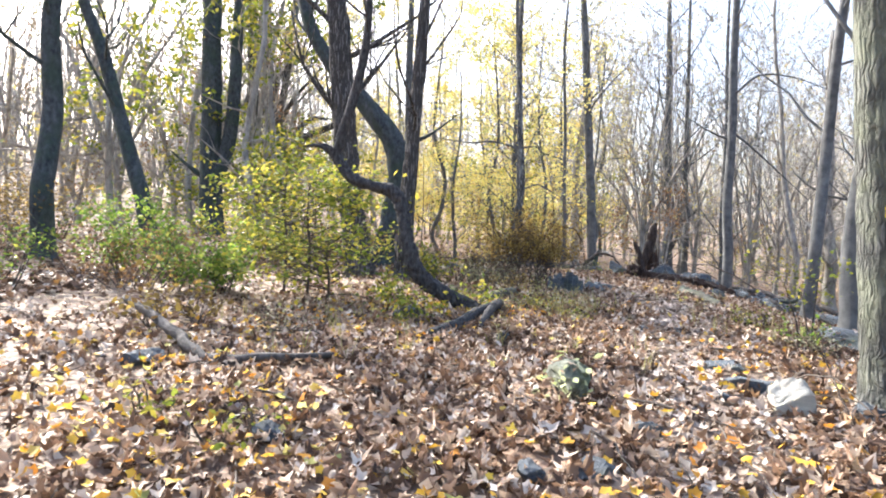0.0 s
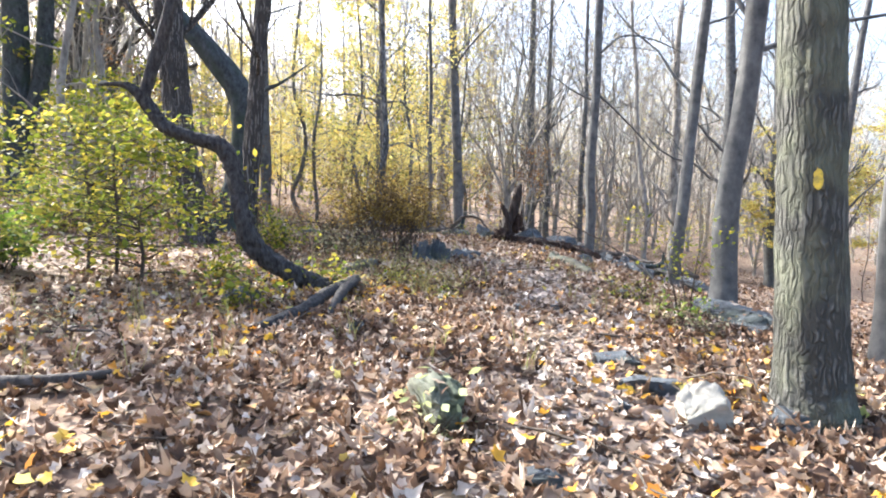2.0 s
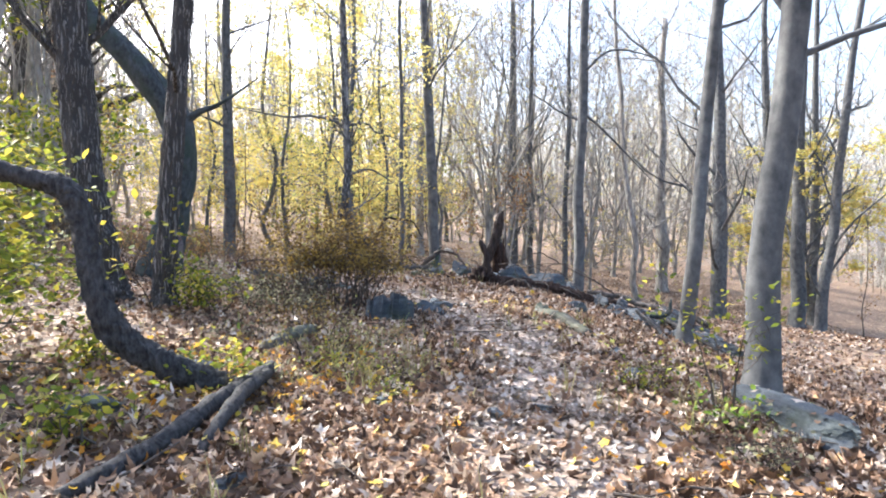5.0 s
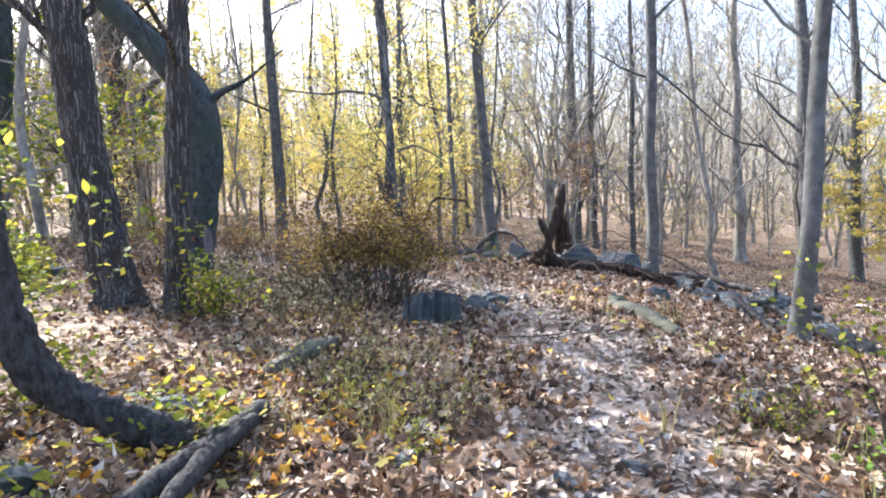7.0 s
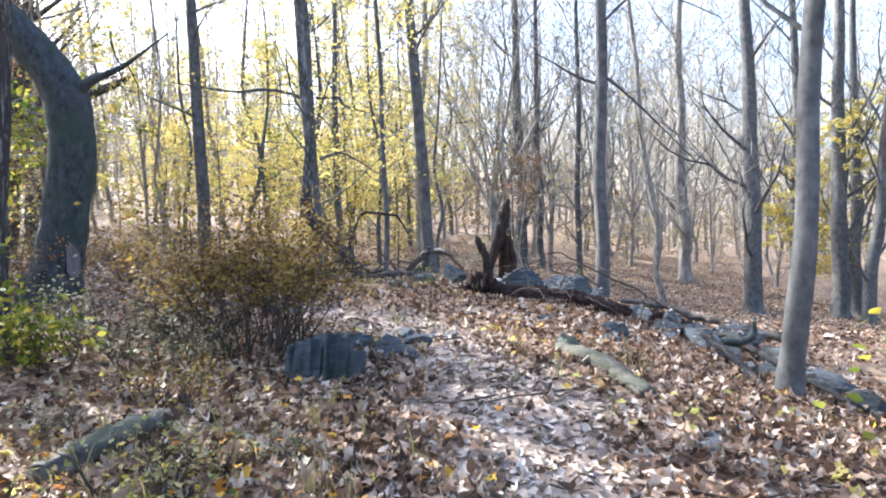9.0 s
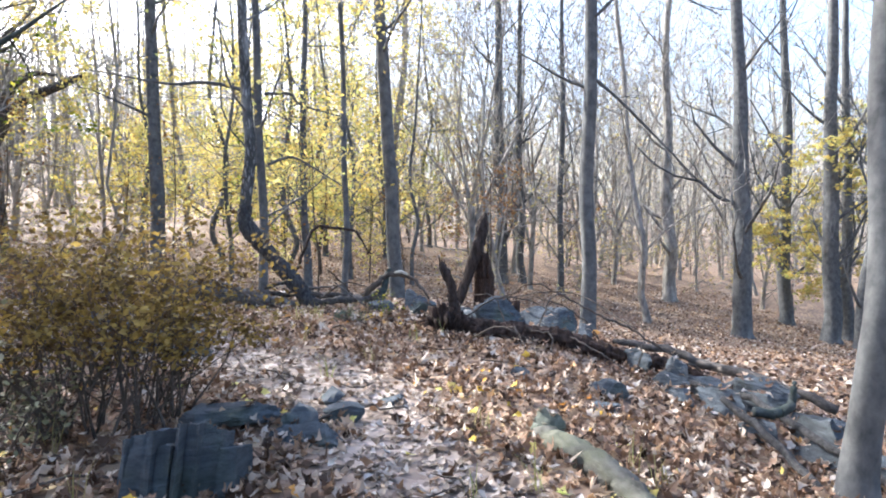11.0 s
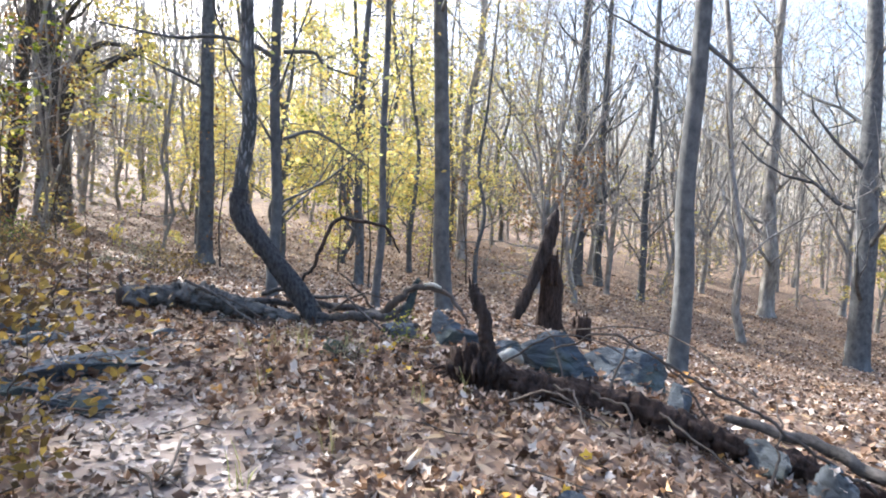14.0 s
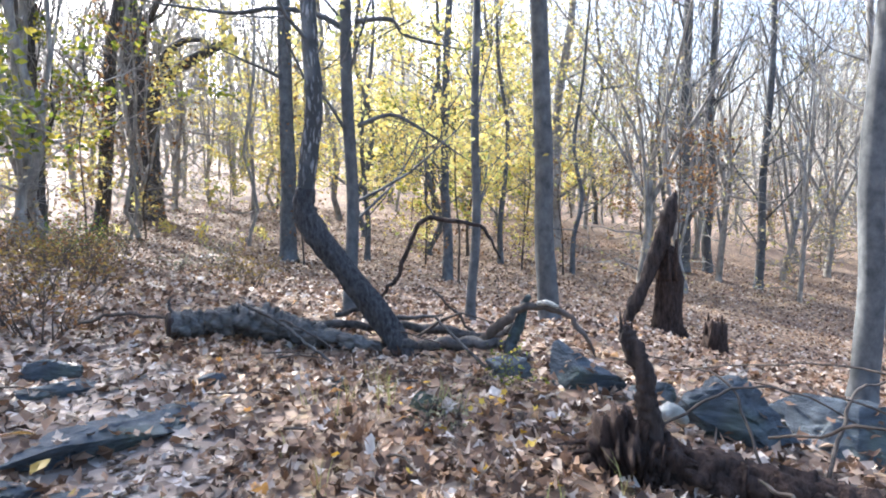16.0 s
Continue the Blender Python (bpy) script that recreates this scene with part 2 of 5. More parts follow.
def tube(geo, pts, radii, sides=8, rough=0.0, rng=None, flute=0.0, flutes=5, cap=True, ridge=0.0, run=0.35):
    """A tapered limb along pts, with uneven or fluted walls."""
    pts = [Vector(p) for p in pts]
    verts, faces = [], []
    ref = Vector((0.31, 0.17, 1)) if abs((pts[-1] - pts[0]).normalized().z) < 0.7 else Vector((1, 0.2, 0.05))
    ph = rng.random() * 6.28 if rng else 0
    for i, p in enumerate(pts):
        d = (pts[min(i + 1, len(pts) - 1)] - pts[max(i - 1, 0)]).normalized()
        a = d.cross(ref).normalized()
        b = a.cross(d)
        for s in range(sides):
            th = 2 * math.pi * s / sides
            k = 1.0
            if flute:
                k += flute * math.sin(flutes * th + ph + 0.35 * i) + 0.6 * flute * math.sin((flutes * 2 + 1) * th - 0.5 * i)
            if ridge:
                q = noise.noise(Vector((math.cos(th) * 9 + ph, math.sin(th) * 9, i * run)))
                k += ridge * (0.35 - abs(q)) * 2
            if rough:
                k += rough * noise.noise(Vector((math.cos(th) * 1.7 + ph * 3, math.sin(th) * 1.7, i * 0.6)))
            verts.append(p + (a * math.cos(th) + b * math.sin(th)) * radii[i] * k)
    for i in range(len(pts) - 1):
        for s in range(sides):
            t = (s + 1) % sides
            faces.append((i * sides + s, i * sides + t, (i + 1) * sides + t, (i + 1) * sides + s))
    if cap:
        faces.append(tuple(range(sides - 1, -1, -1)))
        faces.append(tuple((len(pts) - 1) * sides + s for s in range(sides)))
    geo.add([tuple(v) for v in verts], faces)


def curve_pts(ctrl, n):
    """A smooth line (Catmull-Rom) through the control points (x, y, z, radius)."""
    c = np.array(ctrl, float)
    c = np.vstack([2 * c[0] - c[1], c, 2 * c[-1] - c[-2]])
    out = []
    segs = len(c) - 3
    for i in range(n):
        u = i / (n - 1) * segs
        k = min(int(u), segs - 1)
        u -= k
        p0, p1, p2, p3 = c[k:k + 4]
        out.append(0.5 * (2 * p1 + (p2 - p0) * u + (2 * p0 - 5 * p1 + 4 * p2 - p3) * u ** 2 + (3 * p1 - p0 - 3 * p2 + p3) * u ** 3))
    out = np.array(out)
    return out[:, :3], np.maximum(out[:, 3], 0.002)


def limb(geo, ctrl, sides=10, n=None, **kw):
    pts, rad = curve_pts(ctrl, n or max(6, 5 * (len(ctrl) - 1)))
    tube(geo, [tuple(p) for p in pts], rad, sides, **kw)


def grow(geo, p, d, length, r, level, rng, tips, up=0.25, kids=(3, 5), wild=0.4, fine=0.003):
    """A branch that bends, tapers and forks; tips gathers the ends of the finest twigs."""
    n = (2, 4, 5, 6)[level]
    pts, rad = [Vector(p)], [r]
    d = Vector(d).normalized()
    for i in range(n):
        d = (d + Vector((rng.gauss(0, wild), rng.gauss(0, wild), rng.gauss(0, wild) + up)) * 0.4).normalized()
        pts.append(pts[-1] + d * length / n)
        rad.append(max(r * (1 - 0.75 * (i + 1) / n), fine * 0.5))
    tube(geo, pts, rad, (3, 3, 5, 7)[level], cap=False)
    if level == 0:
        tips.extend(pts[1:])
        return
    for _ in range(rng.randint(*kids)):
        k = rng.randint(1, n)
        side = Vector((rng.gauss(0, 1), rng.gauss(0, 1), rng.gauss(0, 0.6) + up)).normalized()
        nd = (d * 0.7 + side * 0.8).normalized()
        grow(geo, pts[k], nd, length * rng.uniform(0.4, 0.65), max(rad[k] * 0.6, fine), level - 1, rng, tips, up, kids, wild, fine)


LEAF = np.array([(0, -0.5, 0), (0.22, -0.18, 0.05), (0.30, 0.12, 0.04), (0, 0.55, -0.05), (-0.30, 0.12, 0.04), (-0.22, -0.18, 0.05)])
LEAF_F = np.array([(0, 1, 2), (0, 2, 3), (0, 3, 4), (0, 4, 5)])
FLAT = np.array([(0, -0.5, 0), (0.27, 0.05, 0.06), (0, 0.5, -0.03), (-0.27, 0.05, 0.06)])
FLAT_F = np.array([(0, 1, 2), (0, 2, 3)])


def outline(radii, squeeze):
    n = len(radii)
    pts = [(r * math.sin(2 * math.pi * i / n) * squeeze, -r * math.cos(2 * math.pi * i / n), 0.10 * r) for i, r in enumerate(radii)]
    return np.array(pts + [(0, 0, -0.02)]), np.array([(n, i, (i + 1) % n) for i in range(n)])


MAPLE, MAPLE_F = outline([0.34, 0.50, 0.34, 0.55, 0.40, 0.64, 0.36, 0.60, 0.31, 0.44], 0.9)
SMALL, SMALL_F = outline([0.5, 0.36, 0.46, 0.55, 0.46, 0.36], 0.85)
OAK, OAK_F = outline([0.58, 0.30, 0.44, 0.30, 0.62, 0.30, 0.44, 0.30], 0.75)


def leaves(name, centres, sizes, material, rs, tilt=1.0, shape=LEAF, faces=LEAF_F, curl=0.0):
    """Many single leaves in one mesh, turned at random; tilt 0 lies flat, 1 any way."""
    centres = np.asarray(centres, float)
    n = len(centres)
    yaw = rs.uniform(0, 2 * np.pi, n)
    a, b = rs.normal(0, tilt, n), rs.normal(0, tilt, n)
    v = np.repeat(shape[None], n, 0).copy()
    if curl:
        r2 = (v[..., 0] ** 2 + v[..., 1] ** 2)
        v[..., 2] += r2 * rs.normal(0, curl, n)[:, None] + v[..., 0] ** 2 * rs.normal(0, curl, n)[:, None]
    v *= np.asarray(sizes)[:, None, None]
    ca, sa, cb, sb, cy, sy = np.cos(a), np.sin(a), np.cos(b), np.sin(b), np.cos(yaw), np.sin(yaw)
    x, y, z = v[..., 0], v[..., 1], v[..., 2]
    y, z = y * ca[:, None] - z * sa[:, None], y * sa[:, None] + z * ca[:, None]
    x, z = x * cb[:, None] + z * sb[:, None], -x * sb[:, None] + z * cb[:, None]
    x, y = x * cy[:, None] - y * sy[:, None], x * sy[:, None] + y * cy[:, None]
    v = np.stack([x, y, z], -1) + centres[:, None]
    f = faces[None] + (np.arange(n) * len(shape))[:, None, None]
    return mesh_np(name, v.reshape(-1, 3), f.reshape(-1, 3), material)


# ---- ground ----
KY = [-30, -10, 0, 2.6, 5, 10, 13, 17, 20, 24, 29, 36, 45, 60, 90, 130, 210, 400]
KZ = [-2.0, -0.7, 0.08, 0.36, 0.57, 0.78, 0.94, 1.12, 1.05, 0.62, 0.1, 0.05, 0.8, 2.3, 3.5, 8, 24, 30]
TRAIL_Y = [-6, 0, 4, 6.5, 8.7, 10.3, 11.5, 12.5, 13.2, 14, 14.7, 15.4, 16.5, 17.7, 19, 24]
TRAIL_X = [0.2, 0.6, 1.4, 1.75, 2.05, 2.3, 2.32, 2.0, 1.8, 1.5, 0.85, 0.3, -0.6, -1.9, -3.4, -9]


def softplus(v):
    return np.where(v > 20, v, np.log1p(np.exp(np.minimum(v, 20))))


def height(x, y):
    """The lie of the land: a low ridge along the trail, falling to the east and rising again far off."""
    x, y = np.asarray(x, float), np.asarray(y, float)
    z = sum(w * np.interp(y + d, KY, KZ) for d, w in ((-1.6, 0.1), (-0.8, 0.2), (0, 0.4), (0.8, 0.2), (1.6, 0.1)))
    z = z - 0.21 * softplus((x - 3.3) / 0.7) + 0.27 * softplus((x - 6.5) / 1.5)
    u = np.clip((y - 16) / 6, 0, 1)
    u = u * u * (3 - 2 * u)
    z = z + np.minimum(0.9 * softplus((-x - 26) / 5), 16)
    return z + 0.1 * softplus((-x - 2) / 2) * (1 - u) + u * 0.135 * softplus((2 - x) / 1.5) * np.exp(-np.maximum(-x - 10, 0) / 30)


def uneven(x, y):
    """Small swells of the ground, the same for all that lies on it."""
    return (0.035 * np.sin(1.9 * x + 0.7 * y) * np.sin(1.3 * y - 0.5 * x) + 0.018 * np.sin(4.1 * x + 1.3) * np.sin(3.7 * y + 0.4 * x)
            + 0.010 * np.sin(9.3 * x + 2.0 * y) * np.sin(8.1 * y - 3.0 * x))


def trail_x(y):
    return np.interp(y, TRAIL_Y, TRAIL_X)


def off_trail(x, y):
    y = np.asarray(y, float)
    slope = (trail_x(y + 0.5) - trail_x(y - 0.5))
    return np.abs(np.asarray(x, float) - trail_x(y)) / np.sqrt(1 + slope ** 2)


def ground_z(x, y):
    t = np.clip(1 - off_trail(x, y) / 0.9, 0, 1)
    return height(x, y) + uneven(np.asarray(x, float), np.asarray(y, float)) - 0.05 * t


def gz(x, y):
    return float(ground_z(x, y))


def build_ground():
    gx = 1.5 + np.sinh(np.linspace(-6.2, 6.2, 240)) * 2.4
    gy = 9.0 + np.sinh(np.linspace(-5.6, 6.0, 270)) * 3.6
    X, Y = np.meshgrid(gx, gy)
    Z = ground_z(X, Y)
    v = np.stack([X.ravel(), Y.ravel(), Z.ravel()], 1)
    w, h = len(gx), len(gy)
    i = (np.arange(h - 1)[:, None] * w + np.arange(w - 1)[None]).ravel()
    f = np.stack([i, i + 1, i + w + 1, i + w], 1)
    me = mesh_np("ground", v, f, SOIL, True)
    at = me.attributes.new("trodden", 'FLOAT', 'POINT')
    wob = 0.25 * np.sin(2.1 * Y) + 0.15 * np.sin(5.3 * Y + X)
    t = np.clip(1.4 - (off_trail(X, Y) + 0.3 * wob) / 0.62, 0, 1) * (Y < 22) * np.clip(0.5 + (Y - 4) / 12, 0.5, 1)
    at.data.foreach_set("value", t.ravel().astype(np.float32))
    ob = new("ground", me)
    tagged(ob, "forest floor of brown soil under fallen autumn leaves", "ground", kind="structure")


build_ground()

# ---- trees ----
def foot(x, y):
    return (x, y, gz(x, y) - 0.04)


def tree(name, x, y, d, top, ctrl, material, label, sides=14, branches=9, low=0.45, reach=2.6, leaf=None, n_leaf=0, leaf_size=0.09, seed=1,
         flute=0.03, flutes=5, rough=0.10, group="", levels=2, steps=None, thick=0.30, ridge=0.0, up=0.25, slant=(0.3, 1.1), kids=(3, 5), wild=0.4, fine=0.003, leaf_tilt=1.0):
    """A standing tree. ctrl: offsets (dx, dy, height, radius factor) of the stem above its foot."""
    rng, rs = random.Random(seed), np.random.RandomState(seed)
    ob = thing(name, foot(x, y), label, "tree", group)
    r = d / 2
    pts, rad = curve_pts([(a, b, h, k * r) for a, b, h, k in ctrl], steps or int(14 + top * 1.6))
    g = Geo()
    tube(g, [tuple(p) for p in pts], rad, sides, rough=rough, rng=rng, flute=flute, flutes=flutes, ridge=ridge, run=0.12 if ridge else 0.35)
    part("trunk", g, material, ob)
    tw, tips = Geo(), []
    n = len(pts)
    for i in range(branches):
        k = int(n * (low + (1 - low) * (i + rng.random()) / branches))
        k = min(k, n - 1)
        a = rng.uniform(0, 6.28)
        grow(tw, pts[k], (math.cos(a), math.sin(a), rng.uniform(*slant)), reach * rng.uniform(0.7, 1.2), max(0.012, rad[k] * thick), levels, rng, tips, up, kids, wild, fine)
    if branches:
        tagged(part("crown", tw, material, ob), kind="stuff")
    if leaf and tips:
        t = np.array([tuple(p) for p in tips])
        c = t[rs.randint(0, len(t), n_leaf)] + rs.normal(0, 0.14, (n_leaf, 3)) * (1, 1, min(1, leaf_tilt))
        sh = (FLAT, FLAT_F) if leaf_size > 0.1 else (LEAF, LEAF_F)
        tagged(part("foliage", leaves("foliage", c, rs.uniform(0.7, 1.3, n_leaf) * leaf_size, leaf, rs, leaf_tilt, *sh), leaf, ob), kind="stuff")
    return ob


def straight(top, lx=0.0, ly=0.0, wob=0.05, seed=0, taper=0.4):
    rg = random.Random(seed * 7 + 3)
    c = [(0, 0, 0, 1.38), (lx * 0.4, ly * 0.4, 0.35, 1.06)]
    hs = [1.5, 3, 5, 7.5, 10.5, 14, 18]
    for h in [h for h in hs if h < top - 1] + [top]:
        c.append((lx * h + rg.gauss(0, wob), ly * h + rg.gauss(0, wob), h, 1.0 - (1 - taper) * h / top))
    return c


# trees along the trail
blazed = tree("blazed_tree", 2.79, 5.12, 0.385, 15, straight(15, -0.035, 0, 0.02, 1), OAK_BARK, "thick grey-green ridged trunk with a yellow paint blaze", 72, 9, 0.4, 3.2,
              flute=0.0, rough=0.06, seed=1, steps=170, ridge=0.045)


def trunk_patch(parent, name, at, r, a0, a1, z0, z1, material, label, seed=1):
    """A ragged patch that follows the trunk's skin."""
    rg = random.Random(seed)
    g = Geo()
    na, nz = 9, 11
    v, f = [], []
    for j in range(nz):
        for i in range(na):
            u, w = i / (na - 1) * 2 - 1, j / (nz - 1) * 2 - 1
            s = max(0.55, 1 - abs(w) ** 7)
            a = (a0 + a1) / 2 + (a1 - a0) / 2 * u * s * rg.uniform(0.9, 1.1)
            v.append((at[0] + r * math.cos(a), at[1] + r * math.sin(a), (z0 + z1) / 2 + (z1 - z0) / 2 * w * (1 - 0.12 * u * u) + rg.gauss(0, 0.003)))
    for j in range(nz - 1):
        for i in range(na - 1):
            k = j * na + i
            f.append((k, k + 1, k + na + 1, k + na))
    g.add(v, f)
    return part(name, g, material, parent, label)


trunk_patch(blazed, "paint_blaze", (-0.05, 0.0), 0.208, radians(-123), radians(-110), 1.375, 1.49, PAINT, "faded yellow paint blaze", 2)
grey = "smooth grey trunk of a bare tree among fallen leaves"
tree("grey_tree", 4.52, 9.65, 0.32, 15, straight(15, 0.075, 0, 0.04, 2), GREY_BARK, "grey tree leaning downhill beside a rock slab", 20, 9, 0.4, 3.0, seed=2)
tree("grey_tree", 4.98, 12.3, 0.215, 14, straight(14, 0.10, 0, 0.06, 3), GREY_BARK, "slender grey tree leaning over a stony bank", 18, 9, 0.42, 2.8, seed=3)
tree("grey_tree", 6.05, 20.95, 0.31, 17, straight(17, 0.022, 0, 0.04, 4), GREY_BARK, "tall straight grey tree with a lichened foot", 20, 8, 0.5, 3.0, seed=4, fine=0.009)
tree("grey_tree", 2.35, 23.75, 0.345, 17, straight(17, -0.045, 0, 0.05, 5), GREY_BARK, "tall grey tree behind a fallen log", 20, 8, 0.5, 3.0, seed=5, fine=0.009)
tree("grey_tree", -6.35, 33.6, 0.56, 19, straight(19, -0.01, 0, 0.06, 6), GREY_BARK, "straight dark grey tree with a smooth trunk", 18, 9, 0.5, 3.4, seed=6, fine=0.014)
tree("grey_tree", 17.5, 34.8, 0.80, 21, straight(21, -0.01, 0, 0.12, 7), GREY_BARK, "thick forked forest tree on the slope", 18, 13, 0.3, 4.5, seed=7, fine=0.015)
tree("slim_tree", -0.22, 20.6, 0.17, 14, straight(14, -0.02, 0, 0.06, 8), GREY_BARK, "slim grey tree with thin spreading branches", 14, 12, 0.2, 2.6, seed=8, leaf=YELLOW, n_leaf=1100, leaf_size=0.095, fine=0.009)
tree("slim_tree", 1.17, 22.1, 0.14, 12, straight(12, 0.01, 0, 0.06, 9), GREY_BARK, "thin young tree with a few yellow leaves", 12, 10, 0.25, 2.4, seed=9, leaf=YELLOW, n_leaf=1300, leaf_size=0.095, fine=0.009)
tree("slim_tree", -0.75, 33.0, 0.32, 14, straight(14, 0.0, 0, 0.1, 10), GREY_BARK, "slim grey tree in the hollow", 12, 10, 0.3, 2.6, seed=10, leaf=YELLOW, n_leaf=2600, leaf_size=0.12, fine=0.009)
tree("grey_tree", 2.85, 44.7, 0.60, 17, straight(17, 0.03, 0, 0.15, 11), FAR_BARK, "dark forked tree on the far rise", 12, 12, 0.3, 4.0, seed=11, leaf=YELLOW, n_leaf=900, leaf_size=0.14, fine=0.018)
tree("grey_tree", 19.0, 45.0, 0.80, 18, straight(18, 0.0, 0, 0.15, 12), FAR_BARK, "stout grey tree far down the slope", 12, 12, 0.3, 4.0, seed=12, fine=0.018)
bent = tree("bent_tree", 0.86, 19.0, 0.19, 12, [(0.02, 0, -0.05, 1.5), (-0.24, 0, 0.36, 1.3), (-0.72, 0, 0.94, 1.2), (-1.00, 0, 1.30, 1.35), (-1.09, 0, 1.52, 1.2), (-1.07, 0, 1.72, 1.0)],
            KNOTTY, "bent tree with a dark kneed stem and a scaly pale trunk", 18, 0, rough=0.25, seed=13, steps=34, ridge=0.06)
g, rng, tips = Geo(), random.Random(13), []
pts, rad = curve_pts([(-1.08, 0, 1.66, 0.088), (-1.03, 0, 2.1, 0.09), (-0.98, 0, 2.6, 0.085), (-1.02, 0, 3.3, 0.082), (-1.05, 0, 4.1, 0.076), (-1.1, 0, 6.5, 0.066), (-1.0, 0, 9, 0.048), (-0.95, 0, 12, 0.02)], 60)
tube(g, [tuple(p) for p in pts], rad, 18, rough=0.15, rng=rng, ridge=0.08)
part("upper_trunk", g, SCALY, bent, "pale scaly upper trunk")
g = Geo()
for k in (24, 30, 36, 40, 44, 48, 52, 56):
    grow(g, pts[k], (rng.gauss(0, 1), rng.gauss(0, 1), 0.6), 2.0, 0.022, 2, rng, tips)
tagged(part("crown", g, GREY_BARK, bent), kind="stuff")
tree("furrowed_tree", -3.38, 13.4, 0.50, 15, [(0.05, 0, 0, 1.5), (0.02, 0, 0.3, 1.12), (-0.1, 0, 1.0, 1.0), (-0.24, 0, 2.0, 0.95), (-0.38, 0, 3.4, 0.9), (-0.5, 0, 5.0, 0.85), (-0.7, 0, 8, 0.7), (-0.9, 0, 15, 0.3)],
     FURROW, "thick twisted trunk with deeply furrowed shaggy bark", 56, 7, 0.5, 3.0, seed=14, flute=0.06, flutes=7, rough=0.15, steps=90, ridge=0.09)
tree("furrowed_tree", -2.33, 12.9, 0.27, 13, [(0, 0, 0, 1.7), (0.0, 0, 0.3, 1.2), (0.04, 0, 1.0, 1.0), (0.12, 0, 2.2, 1.0), (0.22, 0, 3.6, 0.9), (0.32, 0, 4.8, 0.85), (0.5, 0, 8, 0.6), (0.7, 0, 13, 0.3)],
     FURROW, "narrow trunk with stringy furrowed bark", 40, 6, 0.5, 2.4, seed=15, flute=0.08, flutes=6, rough=0.15, steps=80, ridge=0.08)
tree("crooked_tree", -3.5, 16.5, 0.66, 13, [(-0.15, 0, 0, 1.4), (-0.02, 0, 0.5, 1.05), (0.12, 0, 1.2, 0.95), (0.28, 0, 2.3, 0.92), (0.18, 0, 3.1, 0.9), (-0.25, 0, 3.75, 0.8), (-0.8, 0, 4.4, 0.7), (-1.5, 0, 5.2, 0.62), (-2.4, 0, 7.2, 0.45), (-2.9, 0, 13, 0.2)],
     DARK_BARK, "dark mossy tree that bends sharply to one side", 24, 4, 0.8, 2.0, seed=16, rough=0.12, steps=44)
tree("old_tree", -17.0, 41.6, 1.55, 21, [(0.15, 0, 0, 1.2), (0.15, 0, 1.2, 1.0), (0, 0, 5.0, 0.85), (-0.4, 0, 8.5, 0.75), (-0.9, 0, 12.0, 0.6), (-1.2, 0, 21, 0.3)], FURROW, "massive old tree with broken heavy limbs", 26, 7, 0.5, 5.0, seed=17, rough=0.15, thick=0.35, fine=0.018)
tree("grey_tree", -11.55, 22.6, 0.87, 20, straight(20, -0.02, 0, 0.05, 19), DARK_BARK, "dark tree that forks into two upright stems", 16, 7, 0.55, 3.0, seed=19, thick=0.35)
tree("grey_tree", -8.75, 14.6, 0.42, 10, straight(10, -0.32, 0, 0.10, 20), DARK_BARK, "dark leaning tree in the brush", 14, 7, 0.5, 3.0, seed=20)
tree("grey_tree", -9.6, 12.0, 0.45, 12, straight(12, 0.03, 0, 0.1, 21), DARK_BARK, "dark forked tree at the edge of the brush", 14, 7, 0.45, 3.0, seed=21)
tree("slim_tree", 5.0, 7.35, 0.27, 13, straight(13, 0.03, 0, 0.05, 22), GREY_BARK, "grey tree below the trail bank", 14, 8, 0.4, 2.6, seed=22)


for x, y, d, lx, s in ((-14.0, 31.3, 0.75, -0.02, 24), (-16.0, 37.0, 0.6, 0.12, 25), (22.5, 36.0, 0.8, 0.01, 26), (23.5, 40.7, 0.7, 0.0, 27), (22.6, 34.3, 0.6, 0.12, 28), (9.0, 45.3, 0.7, 0.0, 29), (12.0, 43.6, 0.38, 0.02, 31), (10.5, 46.6, 0.48, 0.0, 32), (24.5, 37.5, 0.55, 0.0, 34)):
    tree("grey_tree", x, y, d, 20, straight(20, lx, 0, 0.06, s), GREY_BARK if x > -5 else FURROW, "tall rough forest tree among fallen leaves", 12, 12, 0.25, 4.5, seed=s, up=0.4, slant=(0.5, 1.6), fine=0.018)


def add_limb(ob, ctrl, material, twigs=5, seed=1, leaf=None):
    """A single limb at world places (x, y, z, radius) on a tree, with side twigs."""
    x, y, z = ob.location
    g, tips, rg = Geo(), [], random.Random(seed)
    pts, rad = curve_pts([(a - x, b - y, c - z, r) for a, b, c, r in ctrl], 6 * len(ctrl))
    tube(g, [tuple(p) for p in pts], rad, 7, rough=0.15, rng=rg)
    for _ in range(twigs):
        k = rg.randint(len(pts) // 3, len(pts) - 1)
        grow(g, pts[k], (rg.gauss(0, 1), rg.gauss(0, 1), rg.gauss(0.1, 0.6)), rg.uniform(0.4, 1.0), max(0.004, min(0.02, rad[k] * 0.4)), 1, rg, tips, 0.05)
    part("limb", g, material, ob)


